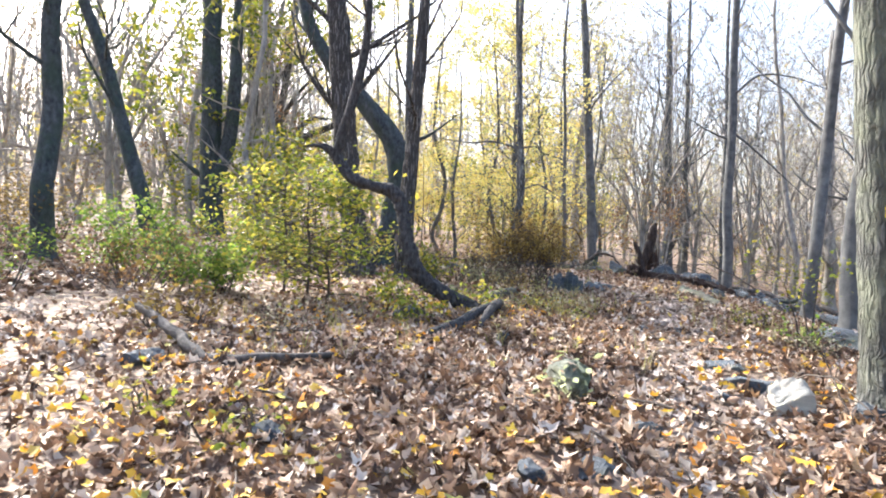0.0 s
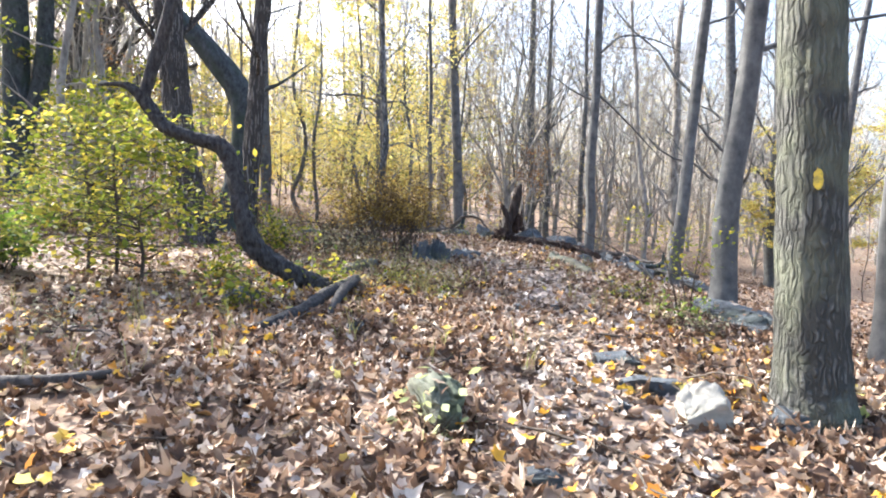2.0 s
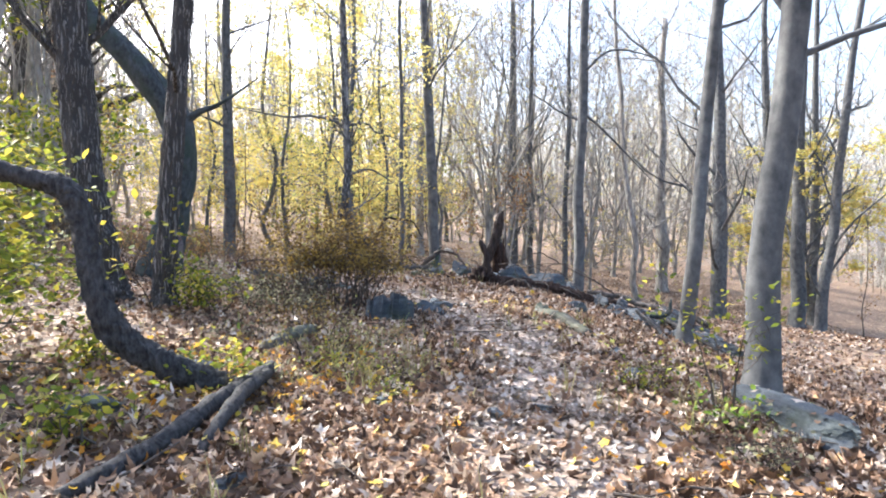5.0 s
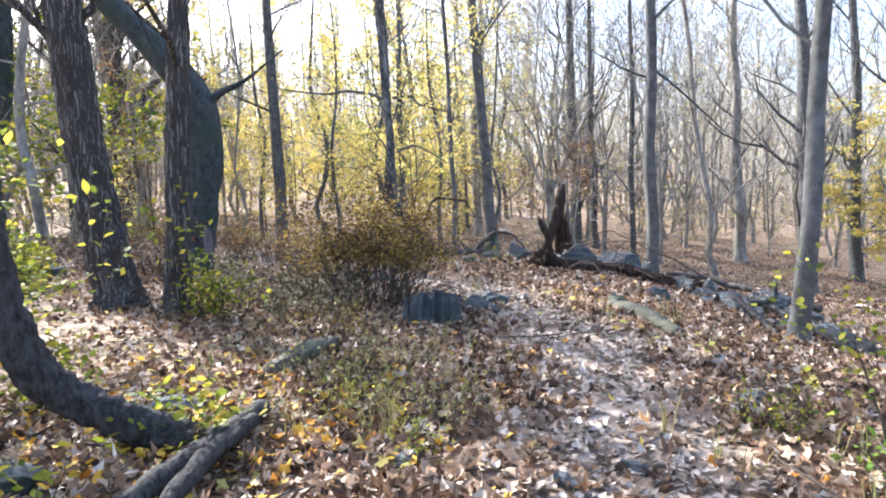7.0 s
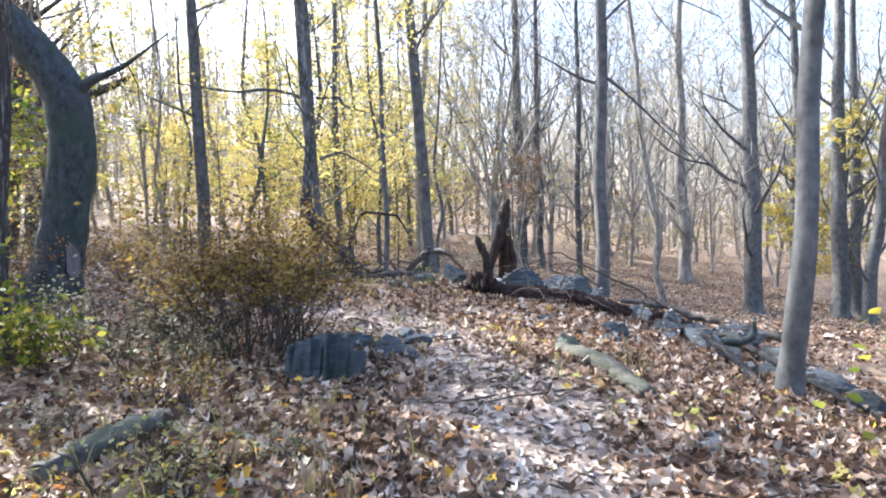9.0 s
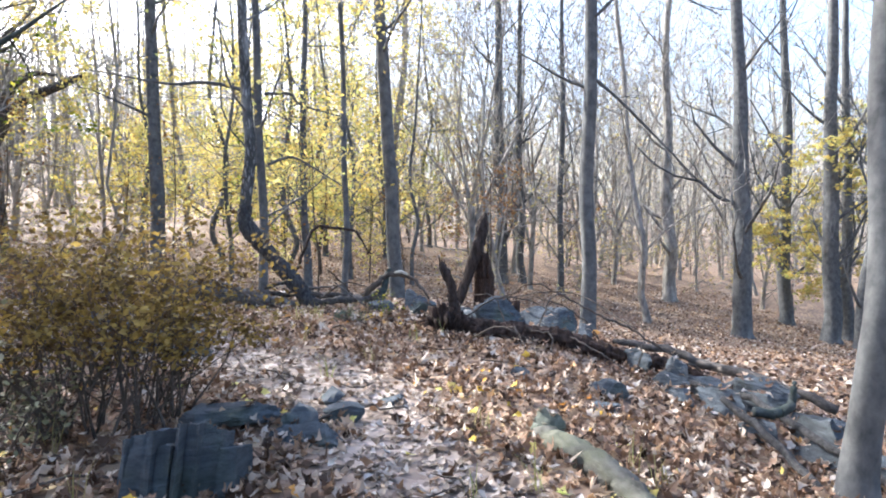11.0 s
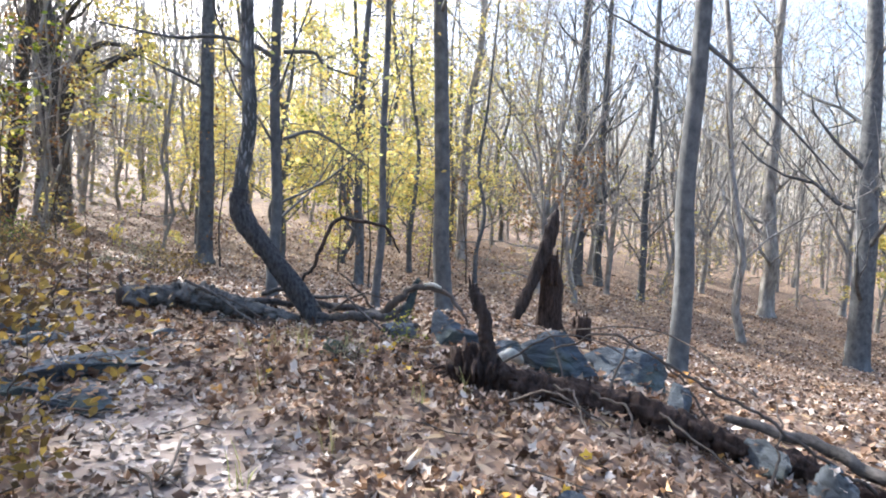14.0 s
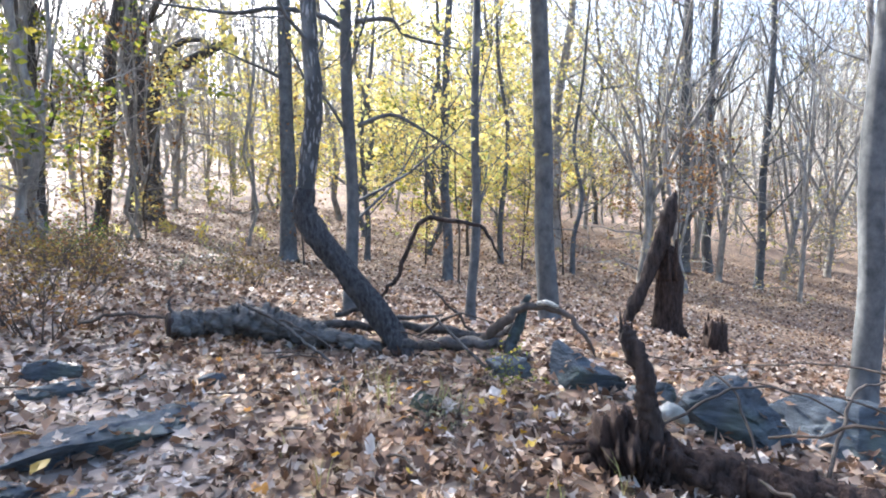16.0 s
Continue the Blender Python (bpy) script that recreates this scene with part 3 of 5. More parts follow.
byname = {}
for o in scene.objects:
    if o.parent is None and o.type == 'EMPTY':
        byname[(round(o.location.x, 2), round(o.location.y, 2))] = o
knotted = byname[(6.05, 20.95)]
add_limb(knotted, [(6.25, 20.9, 5.35, 0.04), (6.65, 20.85, 5.0, 0.03), (7.3, 20.8, 4.35, 0.024), (8.3, 20.8, 3.35, 0.01)], GREY_BARK, 7, 1)
add_limb(knotted, [(6.25, 20.9, 6.6, 0.035), (6.9, 20.8, 7.1, 0.03), (7.8, 20.7, 7.0, 0.02), (8.8, 20.7, 6.6, 0.01)], GREY_BARK, 7, 2)
slim = byname[(-0.22, 20.6)]
add_limb(slim, [(-0.2, 20.6, 4.8, 0.04), (-0.66, 20.6, 5.05, 0.035), (-1.26, 20.6, 5.15, 0.03), (-1.87, 20.6, 5.12, 0.024), (-3.2, 20.6, 5.35, 0.008)], GREY_BARK, 6, 3)
add_limb(slim, [(-0.15, 20.6, 4.95, 0.035), (0.3, 20.6, 4.95, 0.028), (0.51, 20.6, 4.75, 0.02), (1.2, 20.6, 4.55, 0.008)], GREY_BARK, 5, 4)
add_limb(slim, [(-0.12, 20.6, 3.65, 0.03), (0.3, 20.6, 3.78, 0.025), (0.66, 20.6, 3.62, 0.02), (1.3, 20.6, 3.2, 0.006)], GREY_BARK, 5, 5)
old = byname[(-17.0, 41.6)]
add_limb(old, [(-17.02, 41.31, 5.56, 0.468), (-16.14, 41.17, 7.60, 0.380), (-15.26, 41.17, 8.92, 0.322), (-14.24, 41.17, 9.43, 0.263), (-11.90, 41.17, 10.45, 0.146)], FURROW, 6, 6)
add_limb(old, [(-15.85, 41.31, 8.19, 0.292), (-15.55, 41.17, 9.50, 0.234), (-14.53, 41.17, 10.38, 0.146), (-13.36, 41.17, 10.38, 0.073)], FURROW, 4, 7)
twin = byname[(-11.55, 22.6)]
add_limb(twin, [(-11.57, 22.60, 3.66, 0.253), (-11.26, 22.60, 4.61, 0.269), (-10.91, 22.60, 5.87, 0.261), (-10.75, 22.60, 7.93, 0.237), (-10.63, 22.60, 12.51, 0.142), (-10.47, 22.60, 18.04, 0.047)], DARK_BARK, 6, 11)
add_limb(twin, [(-11.65, 22.60, 4.13, 0.158), (-12.36, 22.44, 4.61, 0.079), (-13.15, 22.44, 5.24, 0.024)], DARK_BARK, 5, 12)
crooked = byname[(-3.5, 16.5)]
add_limb(crooked, [(-3.25, 16.4, 4.1, 0.10), (-2.85, 16.4, 4.4, 0.07), (-2.4, 16.4, 4.6, 0.035), (-1.7, 16.4, 5.1, 0.01)], DARK_BARK, 5, 8)
trunk_patch(crooked, "bare_scar", (0.03, 0), 0.350, radians(-52), radians(-18), 0.35, 0.9, PALE_WOOD, "pale scar where bark is missing", 3)

tree("young_tree", 5.75, 30.2, 0.07, 4.9, straight(4.9, 0.0, 0, 0.04, 41), BROWN_BARK, "thin young tree with rusty brown leaves near a snag", 7, 12, 0.78, 1.1, leaf=RUSTY, n_leaf=420, leaf_size=0.10, seed=41, levels=1, up=0.0, slant=(-0.1, 0.3))

# leaning tree: its stem lies on the ground, rises and zigzags
lean = thing("leaning_tree", foot(-0.3, 8.4), "dark crooked tree rising from a stem that lies on the leaves", "tree")
g = Geo()
ox, oy, oz = lean.location
stem = [(-0.36, 8.62, 0.80, 0.115), (-0.55, 8.58, 0.88, 0.118), (-0.82, 8.5, 1.02, 0.115), (-1.06, 8.43, 1.18, 0.118), (-1.23, 8.37, 1.40, 0.122), (-1.33, 8.36, 1.75, 0.10), (-1.40, 8.38, 2.08, 0.095),
        (-1.52, 8.4, 2.34, 0.10), (-1.80, 8.4, 2.43, 0.075), (-2.08, 8.4, 2.53, 0.085), (-2.24, 8.4, 2.72, 0.075), (-2.36, 8.4, 2.88, 0.07), (-2.52, 8.38, 2.96, 0.035), (-2.75, 8.36, 2.95, 0.012)]
limb(g, [(a - ox, b - oy, c - oz, r * 0.86) for a, b, c, r in stem], 28, 150, rough=0.30, rng=random.Random(4), ridge=0.10)
part("trunk", g, KNOTTY, lean)
g, tips = Geo(), []
limb(g, [(a - ox, b - oy, c - oz, r) for a, b, c, r in [(-2.32, 8.4, 2.8, 0.06), (-2.2, 8.4, 3.2, 0.065), (-2.02, 8.4, 3.8, 0.06), (-1.9, 8.4, 4.6, 0.05), (-1.9, 8.4, 6, 0.03)]], 12, 24, rough=0.15, rng=random.Random(5))
rng = random.Random(6)
for h in range(3):
    grow(g, (-1.9 - ox, 8.4 - oy, 4.4 + 0.22 * h - oz), (rng.gauss(0, 1), rng.gauss(0, 1), 0.7), 1.5, 0.02, 2, rng, tips)
part("upright_limb", g, KNOTTY, lean)

# forked dead branch on the leaves
fb = thing("forked_branch", foot(-0.3, 7.9), "dark knobbly forked dead branch lying on leaves", "branch")
g = Geo()
ox, oy, oz = fb.location
zz = lambda x, y, up: gz(x, y) + up - oz
limb(g, [(x - ox, y - oy, zz(x, y, u), r) for x, y, u, r in [(-0.78, 6.75, 0.04, 0.045), (-0.56, 7.35, 0.06, 0.06), (-0.40, 7.95, 0.08, 0.062), (-0.26, 8.5, 0.10, 0.06), (-0.16, 8.98, 0.12, 0.05)]], 12, 40, rough=0.4, rng=random.Random(7), ridge=0.08)
part("main_stem", g, KNOTTY, fb)
g = Geo()
limb(g, [(x - ox, y - oy, zz(x, y, u), r) for x, y, u, r in [(-0.16, 8.75, 0.12, 0.045), (-0.22, 8.1, 0.14, 0.05), (-0.28, 7.6, 0.05, 0.04), (-0.3, 7.3, 0.0, 0.03)]], 10, 26, rough=0.4, rng=random.Random(8), ridge=0.08)
part("side_fork", g, KNOTTY, fb)


# ---- rocks, logs, stumps ----
def rock(x, y, size, label, material=ROCK, rot=0.0, sink=0.3, seed=1, name="rock", cuts=7, lift=0.0):
    """A broken stone: a squashed ball cut flat by random planes, with a rough skin."""
    rs = np.random.RandomState(seed)
    bm = bmesh.new()
    bmesh.ops.create_icosphere(bm, subdivisions=5 if max(size) > 0.3 else 4, radius=1.0)
    planes = []
    for _ in range(cuts + 6):
        n = Vector(rs.normal(0, 1, 3)).normalized()
        planes.append((n, rs.uniform(0.42, 0.78)))
    for v in bm.verts:
        p = v.co.copy()
        for n, dd in planes:
            over = p.dot(n) - dd
            if over > 0:
                p -= n * over
        p *= 1 + 0.16 * noise.noise(p * 1.4 + Vector((seed * 3.1, 0, 0))) + 0.05 * noise.noise(Vector((p.x * 3, p.y * 3, p.z * 11 + seed))) + 0.09 * noise.noise(p * 4 + Vector((7, seed, 0))) + 0.025 * noise.noise(p * 13)
        crack = abs(noise.noise(p * 1.9 + Vector((seed * 5.3, 2, 0))))
        if crack < 0.05:
            p *= 1 - 0.10 * (1 - crack / 0.05)
        p *= 1 + 0.03 * noise.noise(p * 8 + Vector((0, 0, seed)))
        v.co = Vector((p.x * size[0], p.y * size[1], p.z * size[2]))
    me = bpy.data.meshes.new(name)
    bm.to_mesh(me)
    bm.free()
    me.materials.append(material)
    me.shade_smooth()
    me.set_sharp_from_angle(angle=radians(28))
    ob = new(name, me)
    ob.matrix_world = pose(x, y, gz(x, y) + size[2] * (1 - 2 * sink) * 0.75 + lift, 0, 0, rot)
    return tagged(ob, label, "rock")


def split_rock(x, y, width, tall, deep, rot, label, seed=1):
    """A block of slate on edge: upright plates of uneven height, broken along the top."""
    rng = random.Random(seed)
    ob = thing("split_rock", (x, y, gz(x, y)), label, "rock")
    ob.rotation_euler = (0, 0, radians(rot))
    n = 9
    u = -width / 2
    for i in range(n):
        w = width / n * rng.uniform(0.7, 1.35)
        k = i / (n - 1)
        h = tall * (0.60 + 0.40 * math.sin(0.7 + 2.0 * k)) * rng.uniform(0.78, 1.06)
        d = deep * rng.uniform(0.75, 1.1)
        off, turn = rng.gauss(0, 0.035) - 0.10 * math.sin(3.1 * k), rng.gauss(0, 0.16)
        bm = bmesh.new()
        bmesh.ops.create_cube(bm, size=1.0)
        bmesh.ops.subdivide_edges(bm, edges=bm.edges[:], cuts=5, use_grid_fill=True)
        bm.verts.index_update()
        for v in bm.verts:
            p = v.co.copy()
            q = Vector((p.x + i * 1.7, p.y * 2.4, p.z * 2.0 + seed))
            e = 0.18 * noise.noise(q * 1.3) + 0.07 * noise.noise(q * 4)
            z = (p.z + 0.5) * h - 0.14
            lean = 0.10 * (p.z + 0.5)
            p.y += p.x * turn
            v.co = Vector((u + w / 2 + p.x * w * (1.0 + e) * (1 - 0.18 * max(0, p.z)) + lean * 0.3, p.y * d * (1 + e) * (1 - 0.3 * max(0.0, p.z + 0.1)) + off + lean * 0.5, z + (p.z + 0.5) * h * (0.25 * e - 0.18 * p.y)))
        g = Geo()
        g.add([tuple(v.co) for v in bm.verts], [tuple(v.index for v in f.verts) for f in bm.faces])
        bm.free()
        u += w * 0.93
        part("slab", g, ROCK, ob).data.set_sharp_from_angle(angle=radians(32))
    return ob


split_rock(0.82, 12.0, 0.62, 0.50, 0.34, -6, "upright blue-grey split rock at the foot of a bush", 3)
rock(1.45, 12.65, (0.32, 0.16, 0.13), "low brown-grey stone beside the trail", ROCK, -10, 0.4, 4)
rock(2.05, 4.98, (0.23, 0.19, 0.33), "pale sunlit pointed rock at the foot of a tree", PALE_ROCK, -15, 0.42, 118, "pale_rock", 15)
rock(2.55, 4.95, (0.25, 0.15, 0.10), "grey stone half buried in leaves", ROCK, 40, 0.4, 6)
rock(1.95, 6.1, (0.30, 0.12, 0.08), "flat grey stone step in the trail", ROCK, 5, 0.4, 7)
rock(0.54, 5.0, (0.17, 0.42, 0.26), "long mossy rock draped with pale green leaves", MOSS_ROCK, 8, 0.35, 131, "mossy_rock")
rock(3.95, 8.1, (0.74, 0.32, 0.20), "long blue-grey rock slab beside a grey tree", ROCK, -80, 0.3, 10, "rock_slab", 9, 0.08)
rock(1.35, 17.12, (0.17, 0.14, 0.15), "angular dark rock with green moss on one side", MOSS_ROCK, 30, 0.3, 11, "mossy_rock")
rock(0.53, 17.7, (0.17, 0.12, 0.10), "small grey stone in the leaves", ROCK, 0, 0.35, 12)
rock(2.55, 18.2, (0.40, 0.24, 0.30), "dark rounded boulder behind the log", ROCK, -25, 0.3, 13, "boulder")
rock(1.93, 18.3, (0.30, 0.16, 0.13), "grey stone with a tuft of weeds", ROCK, 10, 0.35, 14)
rock(2.63, 17.0, (0.13, 0.10, 0.12), "small angular blue-grey stone by the root", ROCK, 50, 0.3, 15)
rock(3.6, 17.6, (0.54, 0.42, 0.34), "large blue-grey boulder along the bank", ROCK, -20, 0.35, 16, "boulder", 9)
rock(4.5, 17.8, (0.62, 0.45, 0.46), "large cracked blue-grey boulder with leaves on it", ROCK, 15, 0.35, 17, "boulder", 9)
rock(3.1, 18.2, (0.35, 0.25, 0.2), "grey boulder beside a stump root", ROCK, 60, 0.35, 18, "boulder")
rock(-0.55, 16.35, (0.80, 0.36, 0.16), "long flat blue-grey rock in the trail bed", ROCK, 62, 0.36, 19, "flat_stone", 9)
rock(-1.85, 17.5, (0.36, 0.2, 0.14), "flat grey stone beside the trail", ROCK, 30, 0.36, 219, "flat_stone")
rock(-0.15, 15.4, (0.34, 0.24, 0.12), "low blue-grey rock in the trail bed", ROCK, 20, 0.36, 220, "flat_stone")
rock(-0.75, 15.45, (0.46, 0.26, 0.12), "flat grey stone in the trail bed", ROCK, 30, 0.35, 20, "flat_stone")
rock(0.85, 12.9, (0.42, 0.24, 0.14), "blue-grey stone in the trail bed", ROCK, 10, 0.35, 21, "flat_stone")
rock(-1.6, 17.05, (0.40, 0.17, 0.12), "flat grey stone at the trail edge", ROCK, 20, 0.35, 22, "flat_stone")
rock(-0.39, 17.4, (0.14, 0.1, 0.08), "small blue-grey stone among fallen leaves", ROCK, 0, 0.35, 23)
rock(-1.2, 8.2, (0.32, 0.2, 0.13), "grey stone beside a fallen stem", ROCK, 0, 0.35, 24)
rock(-0.9, 9.3, (0.3, 0.18, 0.10), "grey stone half hidden by leaves", ROCK, 15, 0.35, 25)
rock(3.0, 12.65, (0.16, 0.14, 0.16), "mossy rounded stone at a fallen limb", MOSS_ROCK, 0, 0.3, 26, "mossy_rock")
for k, (x, y, a, b, c, r) in enumerate([(5.45, 14.3, 0.5, 0.3, 0.25, -40), (5.1, 14.1, 0.4, 0.28, 0.22, 10), (5.65, 13.5, 0.45, 0.3, 0.22, -50), (4.85, 14.5, 0.35, 0.22, 0.16, -30), (5.3, 12.9, 0.4, 0.25, 0.18, 0), (5.9, 14.8, 0.5, 0.35, 0.25, 20), (6.1, 14.1, 0.45, 0.3, 0.2, 70), (5.2, 15.4, 0.42, 0.26, 0.24, -50), (4.95, 15.95, 0.36, 0.24, 0.2, 20), (5.4, 14.95, 0.36, 0.26, 0.24, 60), (5.0, 13.4, 0.34, 0.22, 0.18, -20), (5.5, 12.6, 0.34, 0.24, 0.18, 40), (4.95, 14.95, 0.3, 0.2, 0.16, 80), (5.6, 12.1, 0.3, 0.2, 0.15, 0), (4.6, 16.75, 0.36, 0.24, 0.2, -30)]):
    tagged(rock(x, y, (a * 0.92, b * 0.72, c * 1.1), "blue-grey slab in a tumbled stony bank", ROCK, 100 + r * 0.4, 0.3, 40 + k, "bank_stone"), group="stones of the tumbled bank")
for k, (x, y, s) in enumerate([(0.94, 4.15, 0.10), (0.65, 3.53, 0.12), (0.31, 3.47, 0.10), (1.64, 5.15, 0.08), (-1.15, 3.7, 0.11), (2.0, 5.5, 0.16), (-2.88, 5.15, 0.18), (0.77, 8.45, 0.09), (2.0, 8.35, 0.08), (1.61, 8.15, 0.09), (3.12, 9.4, 0.12), (3.27, 10.4, 0.10),
                              (1.37, 10.15, 0.08), (3.34, 10.5, 0.10), (3.71, 13.5, 0.14), (3.23, 14.4, 0.13), (2.02, 13.55, 0.11), (1.51, 13.55, 0.13), (1.32, 12.95, 0.2), (1.62, 13.15, 0.15), (3.93, 14.0, 0.16), (0.0, 7.0, 0.09), (-6.0, 16.4, 0.3)]):
    tagged(rock(x, y, (s * 1.4, s, s * 0.7), "small grey stone among fallen leaves", ROCK, k * 37, 0.35, 60 + k, "stone"), group="small stones on the ground")


def leaves_on_rocks():
    rs = np.random.RandomState(31)
    spots = []
    for o in [o for o in scene.objects if o.type == 'MESH' and o.parent is None and o.name.split(".")[0] in ("boulder", "bank_stone", "flat_stone", "mossy_rock", "rock_slab")]:
        me = o.data
        m = o.matrix_basis
        skin = BVHTree.FromPolygons([m @ v.co for v in me.vertices], [tuple(p.vertices) for p in me.polygons])
        w = max(o.dimensions.x, o.dimensions.y) * 0.5
        for _ in range(int(40 + 150 * w * w)):
            x, y = m.translation.x + rs.uniform(-w, w), m.translation.y + rs.uniform(-w, w)
            hit, nor, _, _ = skin.ray_cast(Vector((x, y, 9)), Vector((0, 0, -1)))
            if hit and abs(nor.z) > 0.45 and hit.z > gz(x, y) + 0.03:
                spots.append((hit.x, hit.y, hit.z + 0.012))
    c = np.array(spots)
    tagged(new("leaves_on_rocks", leaves("leaves_on_rocks", c, rs.uniform(0.05, 0.11, len(c)), LITTER, rs, 0.35, OAK, OAK_F, 0.5)), "brown fallen leaves caught on the rocks", "leaves", kind="stuff")


leaves_on_rocks()


def log(name, ctrl, material, label, sides=14, n=30, rough=0.15, seed=1, flute=0.04, ridge=0.06, kink=0.5):
    """A fallen stem through (x, y, height above ground, radius), crooked at every few steps."""
    x, y = ctrl[0][0], ctrl[0][1]
    ob = thing(name, (x, y, gz(x, y)), label, "log")
    g, rg = Geo(), random.Random(seed)
    n = int(n * 1.6)
    pts, rad = curve_pts([(a - x, b - y, gz(a, b) + up - gz(x, y), r) for a, b, up, r in ctrl], n)
    sway = Vector((0, 0, 0))
    out = []
    for k, (p, r) in enumerate(zip(pts, rad)):
        if k % 3 == 0:
            sway = Vector((rg.gauss(0, 1), rg.gauss(0, 1), rg.gauss(0, 0.8))) * kink * min(r, 0.05) * (0 if k in (0, n - 1) else 1)
        out.append(tuple(Vector(p) + sway * (0.5 + 0.5 * (k % 3 == 1))))
    tube(g, out, rad, sides, rough=rough, rng=rg, flute=flute, ridge=ridge)
    part("stem", g, material, ob)
    return ob


# uprooted rotten log along the bank with its root plate and prong
rl = log("rotten_log", [(2.66, 16.55, 0.08, 0.16), (2.95, 16.55, 0.08, 0.14), (3.42, 16.48, 0.09, 0.125), (4.08, 16.25, 0.10, 0.115), (4.7, 16.05, 0.11, 0.10), (5.2, 15.9, 0.11, 0.085), (5.75, 15.65, 0.08, 0.06)], ROT_WOOD, "dark rotten log with a torn root end", 36, 80, 0.5, 31, 0.08, 0.16, 0.25)
g = Geo()
limb(g, [(0.16, -0.03, 0.05, 0.10), (0.19, -0.03, 0.3, 0.066), (0.16, -0.05, 0.45, 0.060), (0.15, -0.06, 0.58, 0.052), (0.10, -0.06, 0.72, 0.056), (0.04, -0.06, 0.84, 0.045), (0.03, -0.06, 0.90, 0.02)], 20, 44, rough=0.45, rng=random.Random(32), ridge=0.22)
part("broken_prong", g, CHARRED, rl, "charred dark broken prong")
rng = random.Random(33)
for a in range(4):
    g = Geo()
    limb(g, [(0.04 + 0.02 * math.cos(a * 1.6), -0.06 + 0.02 * math.sin(a * 1.6), 0.80, 0.022), (0.03 + 0.035 * math.cos(a * 1.6), -0.06 + 0.035 * math.sin(a * 1.6), 0.92 + 0.03 * (a % 3), 0.004)], 5, 6)
    part("splinter", g, CHARRED, rl)
for _ in range(34):
    g = Geo()
    a = rng.uniform(0, 6.28)
    s, c = math.sin(a), math.cos(a)
    w, q = rng.uniform(0.25, 1.0), rng.uniform(0.7, 1.5)
    limb(g, [(0.05, 0, 0.1, 0.07 * w), (0.16 * c, 0.14 * s, 0.12 + 0.12 * s * rng.uniform(0.3, 1), 0.045 * w), (0.26 * c * q - 0.03, 0.22 * s * q, 0.09 + 0.15 * s * q + rng.gauss(0, 0.04), 0.022 * w), (0.34 * c * q - 0.05, 0.26 * s * q, 0.05 + rng.gauss(0.04, 0.08), 0.006)], 7, 14, rough=0.5, rng=rng)
    part("root", g, ROT_WOOD, rl)
g = Geo()
limb(g, [(-0.12, 0.02, 0.04, 0.05), (-0.04, 0, 0.1, 0.17), (0.08, 0, 0.12, 0.19), (0.22, 0, 0.1, 0.15), (0.36, 0, 0.06, 0.06)], 30, 44, rough=0.9, rng=rng, ridge=0.4)
part("root_plate", g, ROT_WOOD, rl, "torn red-brown root plate")

# old grey log across the hollow
gl = log("grey_log", [(-1.44, 18.5, 0.2, 0.115), (-1.12, 18.7, 0.19, 0.12), (-0.75, 18.8, 0.23, 0.15), (-0.35, 18.85, 0.17, 0.13), (0.1, 18.85, 0.1, 0.09), (0.6, 18.95, 0.05, 0.05)], GREY_WOOD, "weathered grey log with a dark sawn end", 30, 60, 0.6, 34, 0.08, 0.10, 0.2)
g = Geo()
limb(g, [(0.02, 0.018, 0.2, 0.118), (-0.012, -0.011, 0.2, 0.122), (-0.026, -0.024, 0.2, 0.110)], 18, 8, rough=0.08, rng=random.Random(3))
part("sawn_end", g, CHARRED, gl, "dark sawn end")
for k, c in enumerate([[(-0.2, 19.1, 0.16, 0.035), (0.5, 19.4, 0.17, 0.045), (1.1, 19.5, 0.14, 0.05), (1.7, 19.45, 0.13, 0.045), (2.0, 19.4, 0.28, 0.04)],
                       [(0.7, 18.95, 0.10, 0.05), (1.2, 18.95, 0.10, 0.06), (1.75, 19.0, 0.09, 0.05), (2.1, 18.8, 0.04, 0.03)],
                       [(0.0, 19.3, 0.24, 0.025), (0.35, 19.35, 0.34, 0.03), (0.7, 19.4, 0.28, 0.025), (1.15, 19.5, 0.3, 0.012)],
                       [(-0.7, 18.55, 0.42, 0.016), (-0.3, 18.45, 0.32, 0.016), (0.1, 18.35, 0.14, 0.014), (0.3, 18.3, 0.03, 0.010)],
                       [(1.2, 18.7, 0.42, 0.012), (1.45, 18.5, 0.24, 0.016), (1.75, 18.3, 0.05, 0.014)],
                       [(-1.42, 18.5, 0.28, 0.02), (-1.46, 18.5, 0.42, 0.012), (-1.40, 18.5, 0.5, 0.004)]]):
    tagged(log("dead_limb", c, DEAD_WOOD, "knobbly grey-brown dead limb beside a grey log", 9, 24, 0.45, 250 + k), group="dead limbs by the grey log")
log("dead_limb", [(0.2, 20.5, 0.3, 0.022), (0.45, 20.5, 0.6, 0.028), (0.7, 20.5, 1.3, 0.03), (1.1, 20.5, 1.38, 0.028), (1.5, 20.5, 1.28, 0.022), (1.7, 20.5, 0.95, 0.01)], CHARRED, "arched dead limb above the leaves", 8, 26, 0.3, 35, kink=0.6)
log("dead_limb", [(1.6, 19.1, 0.1, 0.05), (1.8, 19.0, 0.3, 0.05), (2.08, 19.0, 0.5, 0.038), (2.38, 19.0, 0.52, 0.03), (2.58, 19.0, 0.36, 0.024), (2.75, 19.0, 0.1, 0.012)], BROWN_BARK, "curved dead limb with a pale peeled patch", 8, 26, 0.4, 36, kink=0.4)
